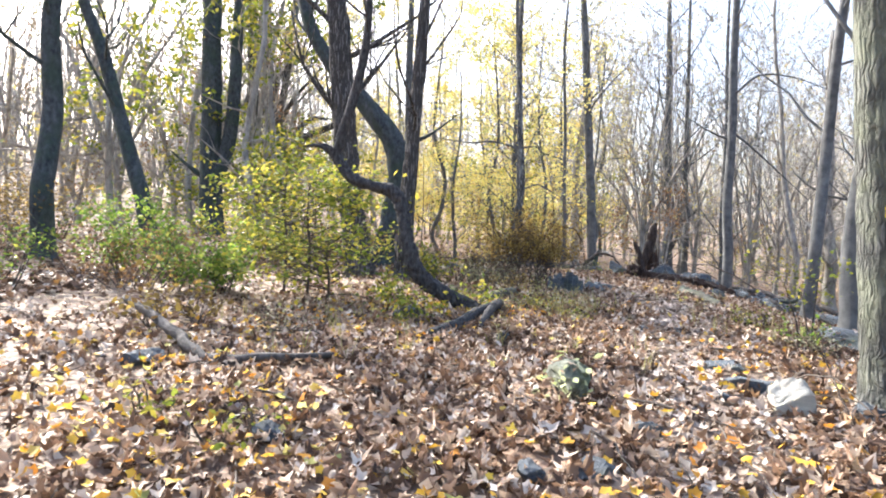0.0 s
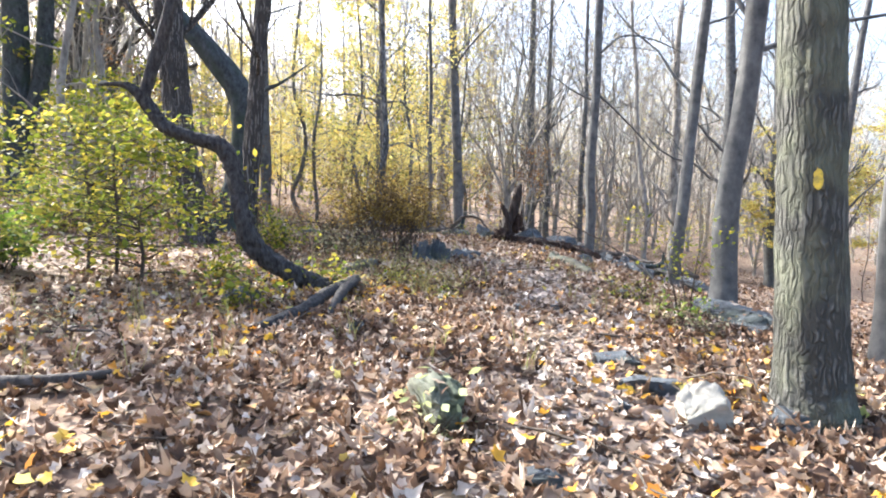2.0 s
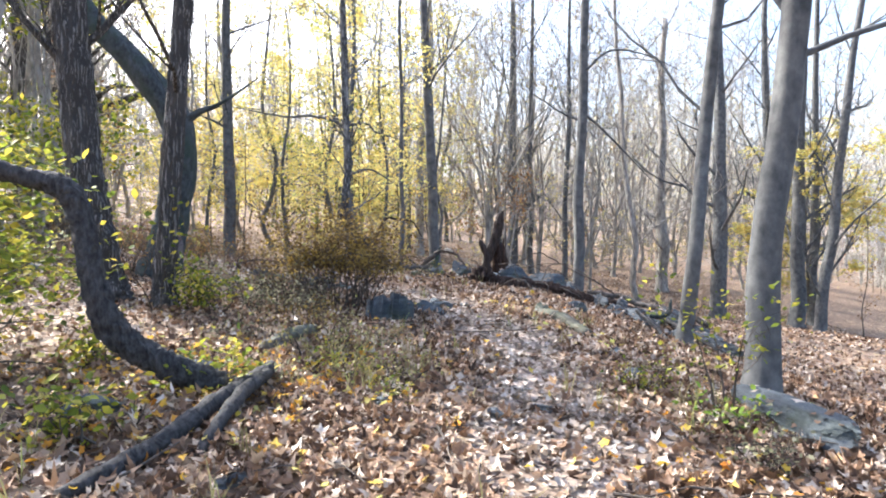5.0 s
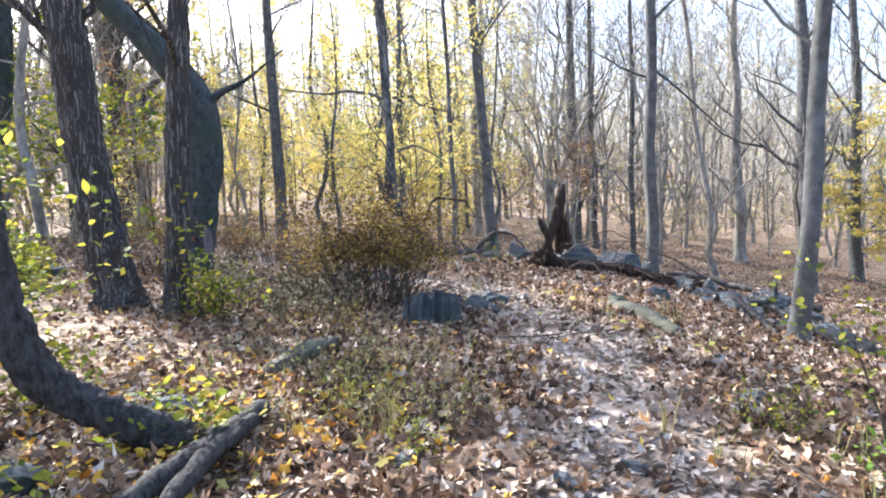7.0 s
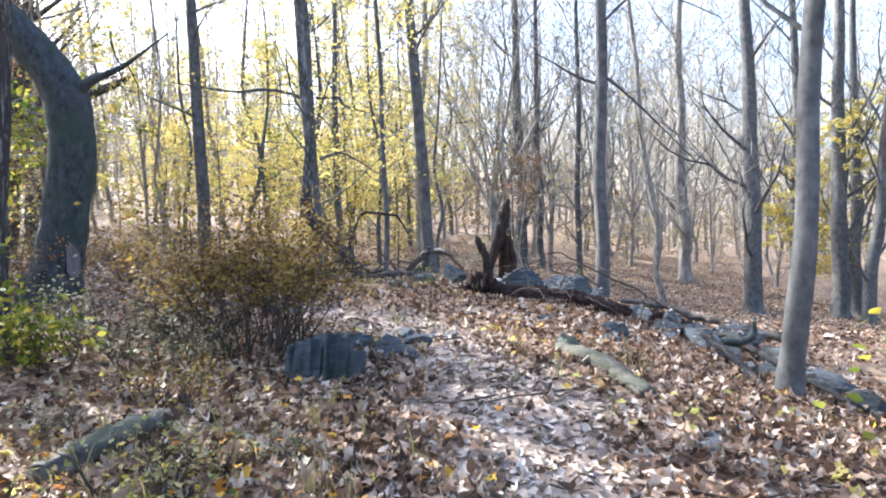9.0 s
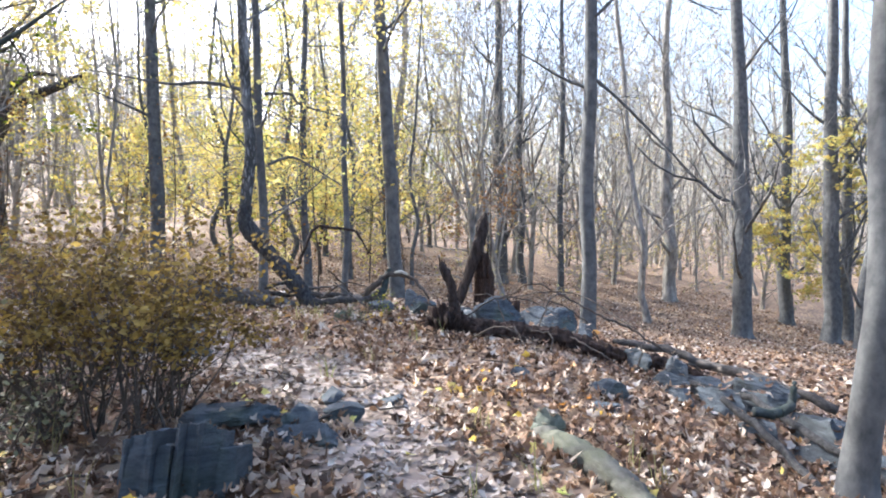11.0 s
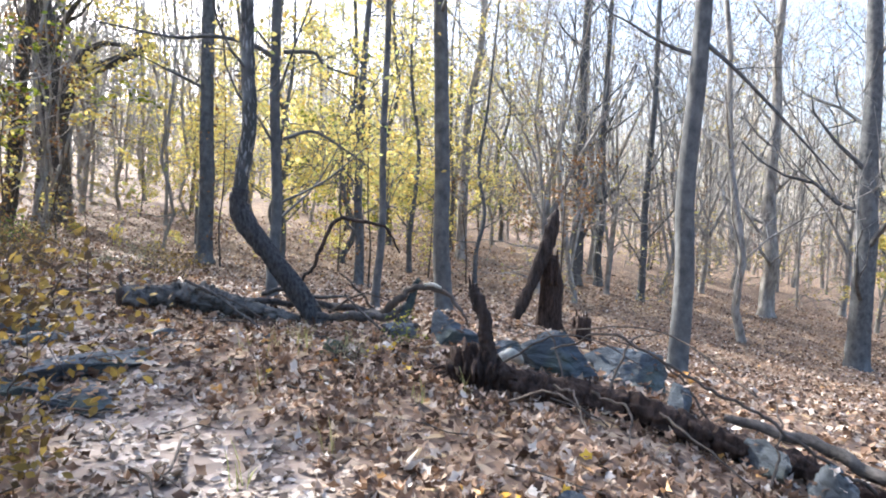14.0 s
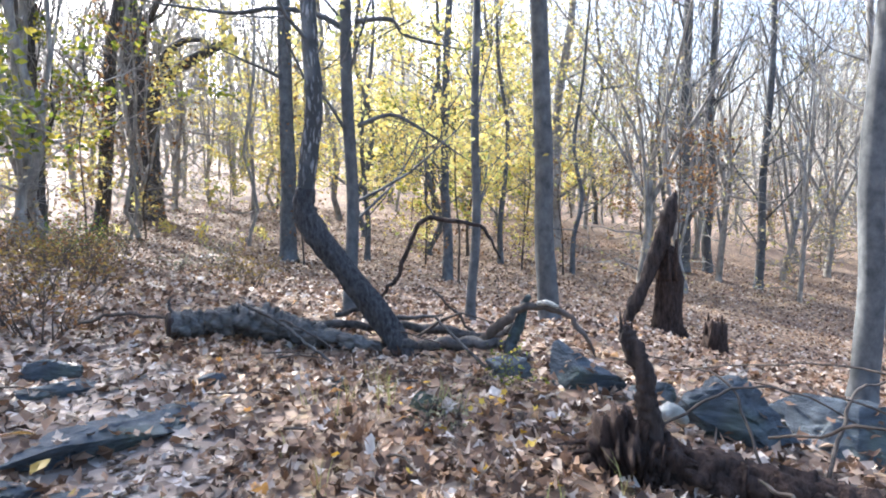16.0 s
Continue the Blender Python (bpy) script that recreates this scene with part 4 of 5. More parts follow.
log("dead_limb", [(1.9, 18.9, 0.03, 0.06), (1.98, 19.0, 0.3, 0.055), (2.08, 19.0, 0.62, 0.03)], DARK_BARK, "short dark broken limb standing in the leaves", 8, 12, 0.2, 37)
log("mossy_limb", [(2.95, 12.55, 0.05, 0.07), (3.12, 12.0, 0.05, 0.085), (3.3, 11.35, 0.02, 0.07)], LICHEN_WOOD, "short lichen-covered limb by the trail", 16, 24, 0.35, 38, kink=0.1)
log("bank_log", [(5.1, 14.9, 0.16, 0.03), (5.3, 13.8, 0.2, 0.032), (5.25, 12.75, 0.14, 0.03), (5.5, 12.0, 0.04, 0.022)], KNOTTY, "long dark fallen pole along the stony bank", 10, 24, 0.15, 39)
log("bank_log", [(4.9, 16.45, 0.2, 0.035), (5.4, 16.1, 0.24, 0.05), (5.8, 15.6, 0.24, 0.055), (6.05, 15.1, 0.25, 0.055), (6.45, 14.4, 0.2, 0.05)], DEAD_WOOD, "weathered grey pole beside the rotten log", 10, 24, 0.2, 46)
log("bank_log", [(4.85, 13.7, 0.22, 0.028), (4.85, 13.0, 0.14, 0.032), (4.82, 12.4, 0.03, 0.028)], KNOTTY, "dark broken pole leaning on stones", 10, 14, 0.15, 40)
log("bank_log", [(4.95, 13.4, 0.22, 0.04), (5.12, 13.35, 0.26, 0.04), (5.24, 13.35, 0.36, 0.036), (5.28, 13.35, 0.56, 0.018)], DARK_BARK, "dark upturned branch stub", 10, 14, 0.2, 41)
log("long_branch", [(3.3, 15.9, 0.55, 0.0062), (3.66, 15.5, 0.78, 0.0087), (4.2, 15.5, 0.66, 0.0112), (4.6, 15.5, 0.52, 0.0124), (5.0, 15.5, 0.44, 0.0136), (5.55, 15.4, 0.18, 0.0155)], BROWN_BARK, "long thin dead branch over the log", 6, 30, 0.3, 43, kink=2.0)
log("long_branch", [(3.4, 18.8, 0.15, 0.0062), (4.1, 18.3, 0.45, 0.0074), (4.8, 17.8, 0.66, 0.0093), (5.4, 16.9, 0.4, 0.0112)], BROWN_BARK, "thin dead branch over the boulders", 6, 24, 0.3, 44, kink=2.0)
log("dead_branch", [(-3.84, 6.3, 0.3, 0.035), (-3.1, 5.8, 0.16, 0.045), (-2.56, 5.35, 0.06, 0.05), (-2.0, 5.15, 0.04, 0.045), (-1.3, 5.3, 0.06, 0.025)], DEAD_WOOD, "bent dead branch lying on leaves", 10, 18, 0.2, 45)

for k, c in enumerate([[(0.9, 19.3, 0.1, 0.016), (1.3, 19.2, 0.35, 0.013), (1.7, 19.2, 0.28, 0.008), (2.0, 19.3, 0.1, 0.005)],
                       [(-0.6, 18.7, 0.32, 0.012), (-0.2, 18.6, 0.28, 0.010), (0.3, 18.5, 0.1, 0.006)],
                       [(0.3, 19.3, 0.25, 0.014), (0.7, 19.0, 0.25, 0.011), (1.3, 18.8, 0.12, 0.006)],
                       [(1.5, 19.6, 0.1, 0.02), (1.2, 19.5, 0.45, 0.015), (1.0, 19.45, 0.6, 0.006)],
                       [(3.0, 16.1, 0.05, 0.012), (3.3, 15.8, 0.22, 0.010), (3.7, 15.6, 0.1, 0.006)],
                       [(3.4, 16.3, 0.18, 0.012), (3.5, 15.9, 0.2, 0.010), (3.5, 15.4, 0.06, 0.006)],
                       [(3.7, 16.2, 0.2, 0.012), (3.9, 15.8, 0.2, 0.010), (3.8, 15.4, 0.08, 0.006)],
                       [(4.2, 16.0, 0.2, 0.012), (4.3, 15.6, 0.18, 0.010), (4.6, 15.2, 0.05, 0.006)],
                       [(4.7, 15.2, 0.1, 0.010), (4.9, 15.5, 0.4, 0.008), (5.0, 15.8, 0.62, 0.004)],
                       [(-2.6, 18.6, 0.1, 0.02), (-2.2, 18.9, 0.16, 0.02), (-1.6, 19.1, 0.12, 0.014)],
                       [(1.4, 12.9, 0.04, 0.014), (1.7, 13.2, 0.08, 0.012), (2.1, 13.2, 0.05, 0.006)],
                       [(3.0, 17.2, 0.06, 0.012), (3.4, 17.2, 0.36, 0.010), (3.9, 17.3, 0.46, 0.008), (4.4, 17.2, 0.3, 0.005)],
                       [(4.0, 16.9, 0.05, 0.014), (4.3, 17.3, 0.5, 0.011), (4.7, 17.6, 0.66, 0.006)],
                       [(3.6, 16.9, 0.05, 0.010), (3.5, 17.3, 0.42, 0.009), (3.3, 17.9, 0.4, 0.005)],
                       [(4.9, 16.8, 0.05, 0.012), (4.6, 17.2, 0.4, 0.010), (4.1, 17.3, 0.5, 0.006)],
                       [(2.2, 5.6, 0.05, 0.008), (2.4, 5.2, 0.22, 0.006), (2.5, 4.7, 0.06, 0.004)],
                       [(2.3, 4.6, 0.03, 0.006), (2.25, 4.8, 0.3, 0.004), (2.2, 4.9, 0.6, 0.002)],
                       [(3.4, 5.2, 0.08, 0.010), (3.0, 4.7, 0.12, 0.008), (2.6, 4.4, 0.05, 0.005)]]):
    tagged(log("dead_branch", c, BROWN_BARK, "thin grey-brown dead stick on the leaves", 6, 16, 0.3, 200 + k, kink=1.5), group="dead sticks on the ground")
log("short_log", [(-0.42, 10.05, 0.05, 0.07), (-0.28, 10.3, 0.07, 0.085), (-0.12, 10.55, 0.08, 0.08), (0.0, 10.75, 0.06, 0.05)], LICHEN_WOOD, "short mossy rotten log half sunk in leaves", 18, 20, 0.5, 241, kink=0.2)
log("pale_chip", [(3.02, 17.32, 0.10, 0.05), (3.12, 17.36, 0.16, 0.06), (3.24, 17.42, 0.10, 0.04)], PALE_ROCK, "pale broken piece of bare wood beside a root", 10, 10, 0.4, 242, kink=0.2)
log("peeled_limb", [(2.16, 18.97, 0.56, 0.020), (2.26, 18.96, 0.585, 0.026), (2.36, 18.97, 0.56, 0.020)], PALE_ROCK, "short piece of pale peeled limb", 8, 10, 0.1, 240)

# snag: broken dark stump with a leaning slab
sn = thing("broken_snag", foot(5.1, 28.0), "tall broken dark snag with a leaning torn half", "snag")
g = Geo()
tube(g, [(0, 0, 0), (0, 0, 0.25), (-0.02, 0, 0.7), (-0.03, 0, 1.3), (-0.05, 0, 1.8), (-0.06, 0, 2.1)], [0.42, 0.31, 0.28, 0.26, 0.22, 0.10], 20, rough=0.6, rng=random.Random(50), flute=0.12)
part("stump_wood", g, ROT_WOOD, sn)
for a in range(7):
    g = Geo()
    limb(g, [(0.2 * math.cos(a * 0.9), 0.2 * math.sin(a * 0.9), 1.3, 0.10), (0.19 * math.cos(a * 0.9), 0.19 * math.sin(a * 0.9), 1.9 + 0.17 * (a * 5 % 4), 0.02)], 6, 6, rough=0.3, rng=random.Random(a))
    part("splinter", g, ROT_WOOD, sn)
g = Geo()
limb(g, [(-0.98, -0.3, 0.30, 0.12), (-0.80, -0.3, 0.7, 0.15), (-0.55, -0.25, 1.3, 0.14), (-0.32, -0.2, 1.9, 0.17), (-0.12, -0.15, 2.5, 0.19), (0.0, -0.1, 3.0, 0.16), (0.08, -0.1, 3.3, 0.04)], 14, 40, rough=0.5, rng=random.Random(51))
part("torn_half", g, CHARRED, sn)
st = thing("small_stump", foot(5.25, 24.5), "small jagged rotten stump in the leaves", "stump")
g = Geo()
tube(g, [(0, 0, 0), (0, 0, 0.3), (0.03, 0, 0.6)], [0.24, 0.2, 0.17], 16, rough=0.5, rng=random.Random(52), flute=0.12)
part("stump_wood", g, ROT_WOOD, st)
for a in range(6):
    g = Geo()
    limb(g, [(0.15 * math.cos(a * 1.05), 0.15 * math.sin(a * 1.05), 0.4, 0.06), (0.16 * math.cos(a * 1.05), 0.16 * math.sin(a * 1.05), 0.62 + 0.06 * (a % 3), 0.01)], 5, 5)
    part("splinter", g, ROT_WOOD, st)


# ---- bushes ----
def bush(name, x, y, size, n_stem, n_leaf, leaf, label, leaf_size=0.06, seed=1, spread=0.5, lo=0.25, stem=0.012, flat=0.6, core=1.0):
    rng, rs = random.Random(seed), np.random.RandomState(seed)
    ob = thing(name, foot(x, y), label, "bush")
    g, tips = Geo(), []
    for _ in range(n_stem):
        a = rng.uniform(0, 6.28)
        q = rng.random() ** 0.5
        p = (q * 0.35 * size[0] * math.cos(a), q * 0.35 * size[1] * math.sin(a), 0)
        grow(g, p, (math.cos(a) * spread, math.sin(a) * spread, 1.0), size[2] * rng.uniform(0.55, 1.0), stem, 2, rng, tips, 0.15, (3, 4), 0.4)
    tagged(part("stem_tangle", g, BROWN_BARK, ob), kind="stuff")
    t = np.array([tuple(p) for p in tips])
    t = t[t[:, 2] > size[2] * lo]
    c = t[rs.randint(0, len(t), n_leaf)] + rs.normal(0, 0.05 + leaf_size * 0.6, (n_leaf, 3))
    c[:, 2] = np.maximum(c[:, 2], 0.06)
    tagged(part("foliage", leaves("foliage", c, rs.uniform(0.6, 1.3, n_leaf) * leaf_size, leaf, rs, flat), leaf, ob), kind="stuff")
    return ob


bush("brown_bush", 0.12, 12.9, (1.6, 0.65, 1.2), 36, 6600, OLIVE, "dense thicket bush of brown and olive small leaves", 0.048, 71, 0.24, 0.5)
bush("brown_bush", -0.55, 12.5, (1.3, 0.9, 0.55), 22, 800, WEEDY, "low grey-green tangle of vines beside a bush", 0.045, 171, 0.7, 0.3)
bush("brown_bush", -1.55, 13.2, (1.5, 1.0, 0.6), 22, 800, WEEDY, "low grey-green tangle before furrowed trunks", 0.045, 172, 0.7, 0.3)
bush("brown_bush", -0.75, 13.7, (1.1, 0.9, 0.7), 26, 520, OLIVE, "low brown thicket with bare twigs", 0.036, 72, 0.5, 0.4)
for x, y, top, reach, n, s, lab in ((-3.0, 9.3, 1.7, 1.0, 1800, 73, "young yellow-green sapling with flat sprays of leaves"), (-3.6, 9.9, 1.9, 0.9, 1100, 273, "young golden-green sapling in layered leaf sprays"), (-2.6, 9.0, 0.9, 0.7, 420, 274, "low yellow-green sapling among fallen leaves")):
    tree("leafy_sapling", x, y, 0.04, top, [(0, 0, 0, 1.2), (0.03, 0, top * 0.4, 1.0), (-0.02, 0.02, top * 0.75, 0.7), (0.02, 0, top, 0.3)], BROWN_BARK, lab, 6, 16, 0.12, reach, leaf=YGREEN, n_leaf=n, leaf_size=0.085, seed=s, rough=0, flute=0, up=0.0, slant=(0.0, 0.3), wild=0.3, leaf_tilt=0.45)
bush("golden_bush", -4.7, 9.6, (1.3, 1.0, 0.75), 12, 1700, GREEN, "green leafy bush beside trees", 0.08, 74)
bush("small_shrub", -1.6, 12.4, (0.8, 0.6, 0.5), 8, 600, YGREEN, "small bright yellow-green shrub", 0.07, 75)
bush("small_shrub", -0.6, 8.65, (0.5, 0.4, 0.3), 5, 260, YGREEN, "low yellow-green plant on a fallen stem", 0.07, 76)
for k, (x, y, w, h, n) in enumerate(((0.35, 9.4, 0.7, 0.2, 260), (0.75, 10.2, 0.6, 0.2, 240), (-0.1, 9.0, 0.6, 0.16, 200), (0.9, 8.6, 0.5, 0.16, 180), (-2.2, 6.6, 0.8, 0.2, 240), (-0.9, 10.8, 0.7, 0.22, 240), (3.0, 8.9, 0.5, 0.24, 260), (3.2, 7.4, 0.5, 0.26, 260), (1.6, 16.9, 0.5, 0.16, 150), (2.0, 18.0, 0.35, 0.3, 160))):
    bush("low_weed", x, y, (w, w * 0.8, h), 9, n, WEEDY if k % 3 else YGREEN, ("grey-green low weeds among fallen leaves" if k % 3 else "yellow-green low weeds among fallen leaves"), 0.035, 400 + k, 0.7, 0.2, 0.004)
bush("small_shrub", 0.2, 10.0, (0.9, 0.7, 0.4), 9, 420, GRASS, "dry straw-coloured weeds in the leaves", 0.035, 77)
bush("small_shrub", 0.7, 9.0, (0.8, 0.6, 0.3), 8, 320, GRASS, "dry straw-coloured weeds beside the trail", 0.035, 98)
bush("small_shrub", -0.2, 11.3, (0.9, 0.7, 0.35), 9, 380, OLIVE, "dry brownish weeds before a thicket", 0.04, 99)
bush("sapling", 3.52, 8.44, (0.25, 0.25, 0.85), 3, 200, YGREEN, "thin sapling with small yellow-green leaves", 0.055, 78, 0.12)
bush("sapling", 3.3, 8.0, (0.5, 0.4, 0.24), 6, 130, GREEN, "low leafy plant at the bank", 0.055, 79)
bush("small_shrub", 0.5, 4.66, (0.2, 0.14, 0.22), 5, 50, PALE_LEAF, "pale green leafy weed against a mossy rock", 0.06, 80)
bush("small_shrub", -1.9, 3.9, (0.6, 0.5, 0.22), 5, 50, YGREEN, "yellow-green leafy weed among leaves", 0.06, 81)
bush("small_shrub", -3.4, 6.4, (1.2, 0.8, 0.4), 8, 240, OLIVE, "sparse dry undergrowth among fallen leaves", 0.08, 82)
bush("sapling", -2.2, 12.2, (0.4, 0.4, 1.25), 2, 70, YGREEN, "slender sapling with yellow-green leaves before furrowed trunks", 0.10, 87, 0.15, 0.4)
bush("small_shrub", -1.75, 9.6, (0.9, 0.6, 0.35), 7, 260, YGREEN, "low yellow-green weeds among fallen leaves", 0.07, 88)
bush("small_shrub", -1.0, 7.6, (0.6, 0.4, 0.3), 6, 200, YGREEN, "low yellow-green weeds beside a fallen stem", 0.07, 89)
bush("small_shrub", -1.3, 3.6, (0.6, 0.5, 0.2), 5, 60, YGREEN, "low yellowing weeds among fallen leaves", 0.05, 90)
bush("golden_bush", -7.0, 11.5, (2.4, 1.6, 1.0), 16, 2200, GREEN, "green and yellow brush under dark trees", 0.09, 91)
bush("golden_bush", -6.0, 14.5, (2.6, 1.6, 0.9), 16, 2000, YGREEN, "yellowing brush beneath dark trees", 0.09, 92)
bush("brown_bush", -5.6, 9.0, (2.2, 1.5, 0.8), 18, 900, RUSTY, "brown dry undergrowth among fallen leaves", 0.05, 83)
bush("brown_bush", -7.5, 8.2, (2.2, 1.5, 0.9), 18, 900, GREEN, "grey-green undergrowth among fallen leaves", 0.06, 84)
bush("brown_bush", -10.5, 11.0, (2.6, 1.8, 1.2), 22, 900, OLIVE, "tall dark brush beneath leaning trees", 0.07, 283)
bush("brown_bush", -12.5, 14.0, (3.0, 2.0, 1.5), 22, 900, OLIVE, "tall brown brush beneath dark trees", 0.08, 284)
bush("brown_bush", -9.2, 8.8, (2.2, 1.6, 0.9), 20, 800, RUSTY, "brown tangled brush among fallen leaves", 0.06, 285)
bush("brown_bush", -14.5, 17.5, (3.4, 2.2, 1.6), 22, 900, OLIVE, "tall brown brush in the dim wood", 0.09, 286)
bush("brown_bush", -4.2, 16.5, (2.4, 1.6, 0.9), 18, 900, RUSTY, "brown dry undergrowth below trees", 0.05, 85)
bush("brown_bush", -2.9, 18.5, (1.8, 1.4, 0.7), 16, 700, RUSTY, "brown brush beside the trail", 0.05, 86)

bush("brown_bush", -4.6, 21.0, (2.2, 1.6, 0.6), 16, 500, OLIVE, "low dry brown brush with bare twigs", 0.05, 93)
bush("brown_bush", -6.6, 23.5, (2.6, 1.8, 0.7), 18, 700, OLIVE, "low dry brown brush beneath trees", 0.06, 94)
bush("brown_bush", -3.6, 24.5, (2.2, 1.6, 0.6), 14, 500, OLIVE, "low tangled brown brush beneath trees", 0.06, 95)
bush("brown_bush", -8.5, 26.0, (3.0, 2.0, 0.8), 18, 700, GREEN, "low green and brown brush beneath trees", 0.07, 96)
for k, (x, y, w, h, m) in enumerate(((-3.9, 19.6, 2.2, 0.7, OLIVE), (-5.8, 22.2, 2.6, 0.8, RUSTY), (-8.0, 24.2, 2.6, 0.9, OLIVE), (-5.6, 26.4, 2.4, 0.7, WEEDY), (-9.6, 28.6, 3.0, 0.9, WEEDY), (-6.6, 19.0, 2.4, 0.8, WEEDY))):
    bush("brown_bush", x, y, (w, w * 0.7, h), 16, 420, m, "low tangle of grey-brown brush in the dim wood", 0.06, 500 + k, 0.8)

# ---- forest beyond ----
def vase_tree(label, d, fork, limbs, seed):
    """A bare tree whose trunk divides low into long upswept limbs."""
    rg = random.Random(seed)
    ob = thing("forest_tree", (0, -200, 0), label, "tree", "trees of the forest")
    pts, rad = curve_pts([(0, 0, 0, d * 0.68), (0.02, 0, 0.4, d * 0.52), (rg.gauss(0, 0.12), rg.gauss(0, 0.1), fork * 0.5, d * 0.47), (rg.gauss(0, 0.25), rg.gauss(0, 0.2), fork, d * 0.42)], 12)
    g = Geo()
    tube(g, [tuple(p) for p in pts], rad, 8, rough=0.06, rng=rg)
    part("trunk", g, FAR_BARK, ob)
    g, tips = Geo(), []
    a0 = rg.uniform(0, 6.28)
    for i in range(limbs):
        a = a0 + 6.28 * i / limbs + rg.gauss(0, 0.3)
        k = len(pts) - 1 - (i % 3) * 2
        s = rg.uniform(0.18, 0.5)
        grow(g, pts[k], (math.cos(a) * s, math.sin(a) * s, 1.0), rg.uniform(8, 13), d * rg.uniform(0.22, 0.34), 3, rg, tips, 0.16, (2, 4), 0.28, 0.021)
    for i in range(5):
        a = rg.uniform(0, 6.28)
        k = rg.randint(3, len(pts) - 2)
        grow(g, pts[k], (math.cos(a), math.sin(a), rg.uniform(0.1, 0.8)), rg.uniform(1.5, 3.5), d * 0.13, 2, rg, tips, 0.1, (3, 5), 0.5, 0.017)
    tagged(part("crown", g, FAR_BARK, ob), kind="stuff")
    rs = np.random.RandomState(seed)
    t = np.array([tuple(p) for p in tips])
    c = t[rs.randint(0, len(t), 400)] + rs.normal(0, 0.12, (400, 3))
    tagged(part("foliage", leaves("foliage", c, rs.uniform(0.12, 0.24, 400), FARLEAF, rs, 0.8, FLAT, FLAT_F), FARLEAF, ob, "last tan and yellow leaves"), kind="stuff")
    return ob


def forest():
    rng = random.Random(5)
    kinds = []
    for k in range(10):
        leaf = (YELLOW, None, YELLOW, None, YELLOW, None, RUSTY, None, YGREEN, YELLOW)[k]
        top = rng.uniform(17, 24)
        bare = leaf is None
        if k in (1, 3, 5):
            kinds.append(vase_tree(("bare grey forest tree with upswept forks", "bare forest tree divided into long limbs", "slender bare forked forest tree")[k // 2] + " in autumn woodland", (0.34, 0.26, 0.2)[k // 2], (4.5, 3.2, 5.5)[k // 2], (5, 4, 4)[k // 2], 300 + k))
            continue
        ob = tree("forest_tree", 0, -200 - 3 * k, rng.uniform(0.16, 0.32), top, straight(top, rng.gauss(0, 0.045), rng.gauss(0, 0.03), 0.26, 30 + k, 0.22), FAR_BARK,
                  ("forest tree with yellow leaves", "bare grey forest tree", "forest tree with pale yellow leaves", "bare grey forest tree", "forest tree with golden leaves",
                   "bare forest tree with upswept branches", "forest tree with brown leaves", "bare slender forest tree", "leafy yellow-green forest tree", "low-branched golden tree")[k] + " in autumn woodland", 7, 12 if bare else 11,
                  0.16 if bare else 0.2, 5.5 if bare else 3.6, leaf=leaf, n_leaf=(1300 if k == 6 else 2700) if leaf else 0, leaf_size=0.19, seed=90 + k, group="trees of the forest", rough=0, flute=0, up=0.32 if bare else 0.06, thick=0.34,
                  slant=(0.5, 1.5) if bare else (-0.05, 0.5), steps=16, kids=(3, 6) if bare else (3, 4), wild=0.5, fine=0.018)
        kinds.append(ob)
    spots = []
    tries = 0
    while len(spots) < 88 and tries < 9000:
        tries += 1
        y = 24 + 70 * rng.random() ** 0.9
        x = rng.uniform(-0.85 * y - 6, 0.85 * y + 6)
        if y < 31 and -8 < x < 12:
            continue
        if y < 46 and -5 < x < 9 and rng.random() < 0.7:
            continue
        if x > 3 and y < 55 and rng.random() < (0.97 if y < 42 else 0.75):
            continue
        if min([abs(x - a) + abs(y - b) for a, b in spots] or [9]) > 2.2:
            spots.append((x, y))
    # trees added on the sun side, mostly out of view, to darken the ground
    for i in range(15):
        spots.append((-13 - 20 * ((i * 0.618) % 1), 3 + 30 * (i + 0.5) / 15))
    # leafy trees added where their crowns shade the trail and left slope
    shade = [(-9.6, 21.8), (-14.4, 26.5), (-11.4, 28.0), (-15.0, 29.0), (-17.5, 33.0), (-13.5, 35.5)]
    spots += shade
    slope = []
    for i in range(20):
        y = 50 + 26 * ((i * 0.618) % 1)
        slope.append((-2 + 36 * (i + 0.5) / 20 + rng.gauss(0, 0.6), y))
    spots += slope
    for _ in range(5):
        spots.append((rng.uniform(-14, 26), rng.uniform(-40, -12)))
    for _ in range(6):
        spots.append((rng.uniform(12, 30), rng.uniform(-6, 24)))
    first = set()
    for x, y in spots:
        warm = math.exp(-((x + 0.06 * y + 1) / (4 + 0.19 * y)) ** 2)
        pool = (0, 2, 4, 8, 9, 0, 8, 4, 9, 7) if rng.random() < (0.12 if x < 6 else 0.0) + 0.83 * warm * (1 if x < 8 else 0.35) else (1, 3, 5, 7, 1, 5, 3, 7, 5, 1, 6)
        k = rng.choice((8, 6, 8)) if (x, y) in shade else rng.choice((1, 3, 5)) if (x, y) in slope else rng.choice(pool)
        m = pose(x, y, gz(x, y) - 0.06, 0, 0, rng.uniform(0, 360))
        if k not in first:
            first.add(k)
            kinds[k].matrix_basis = m
        else:
            ob = copy_thing(kinds[k], m)
            s = rng.uniform(0.75, 1.25)
            ob.scale = (s, s, rng.uniform(0.9, 1.2))
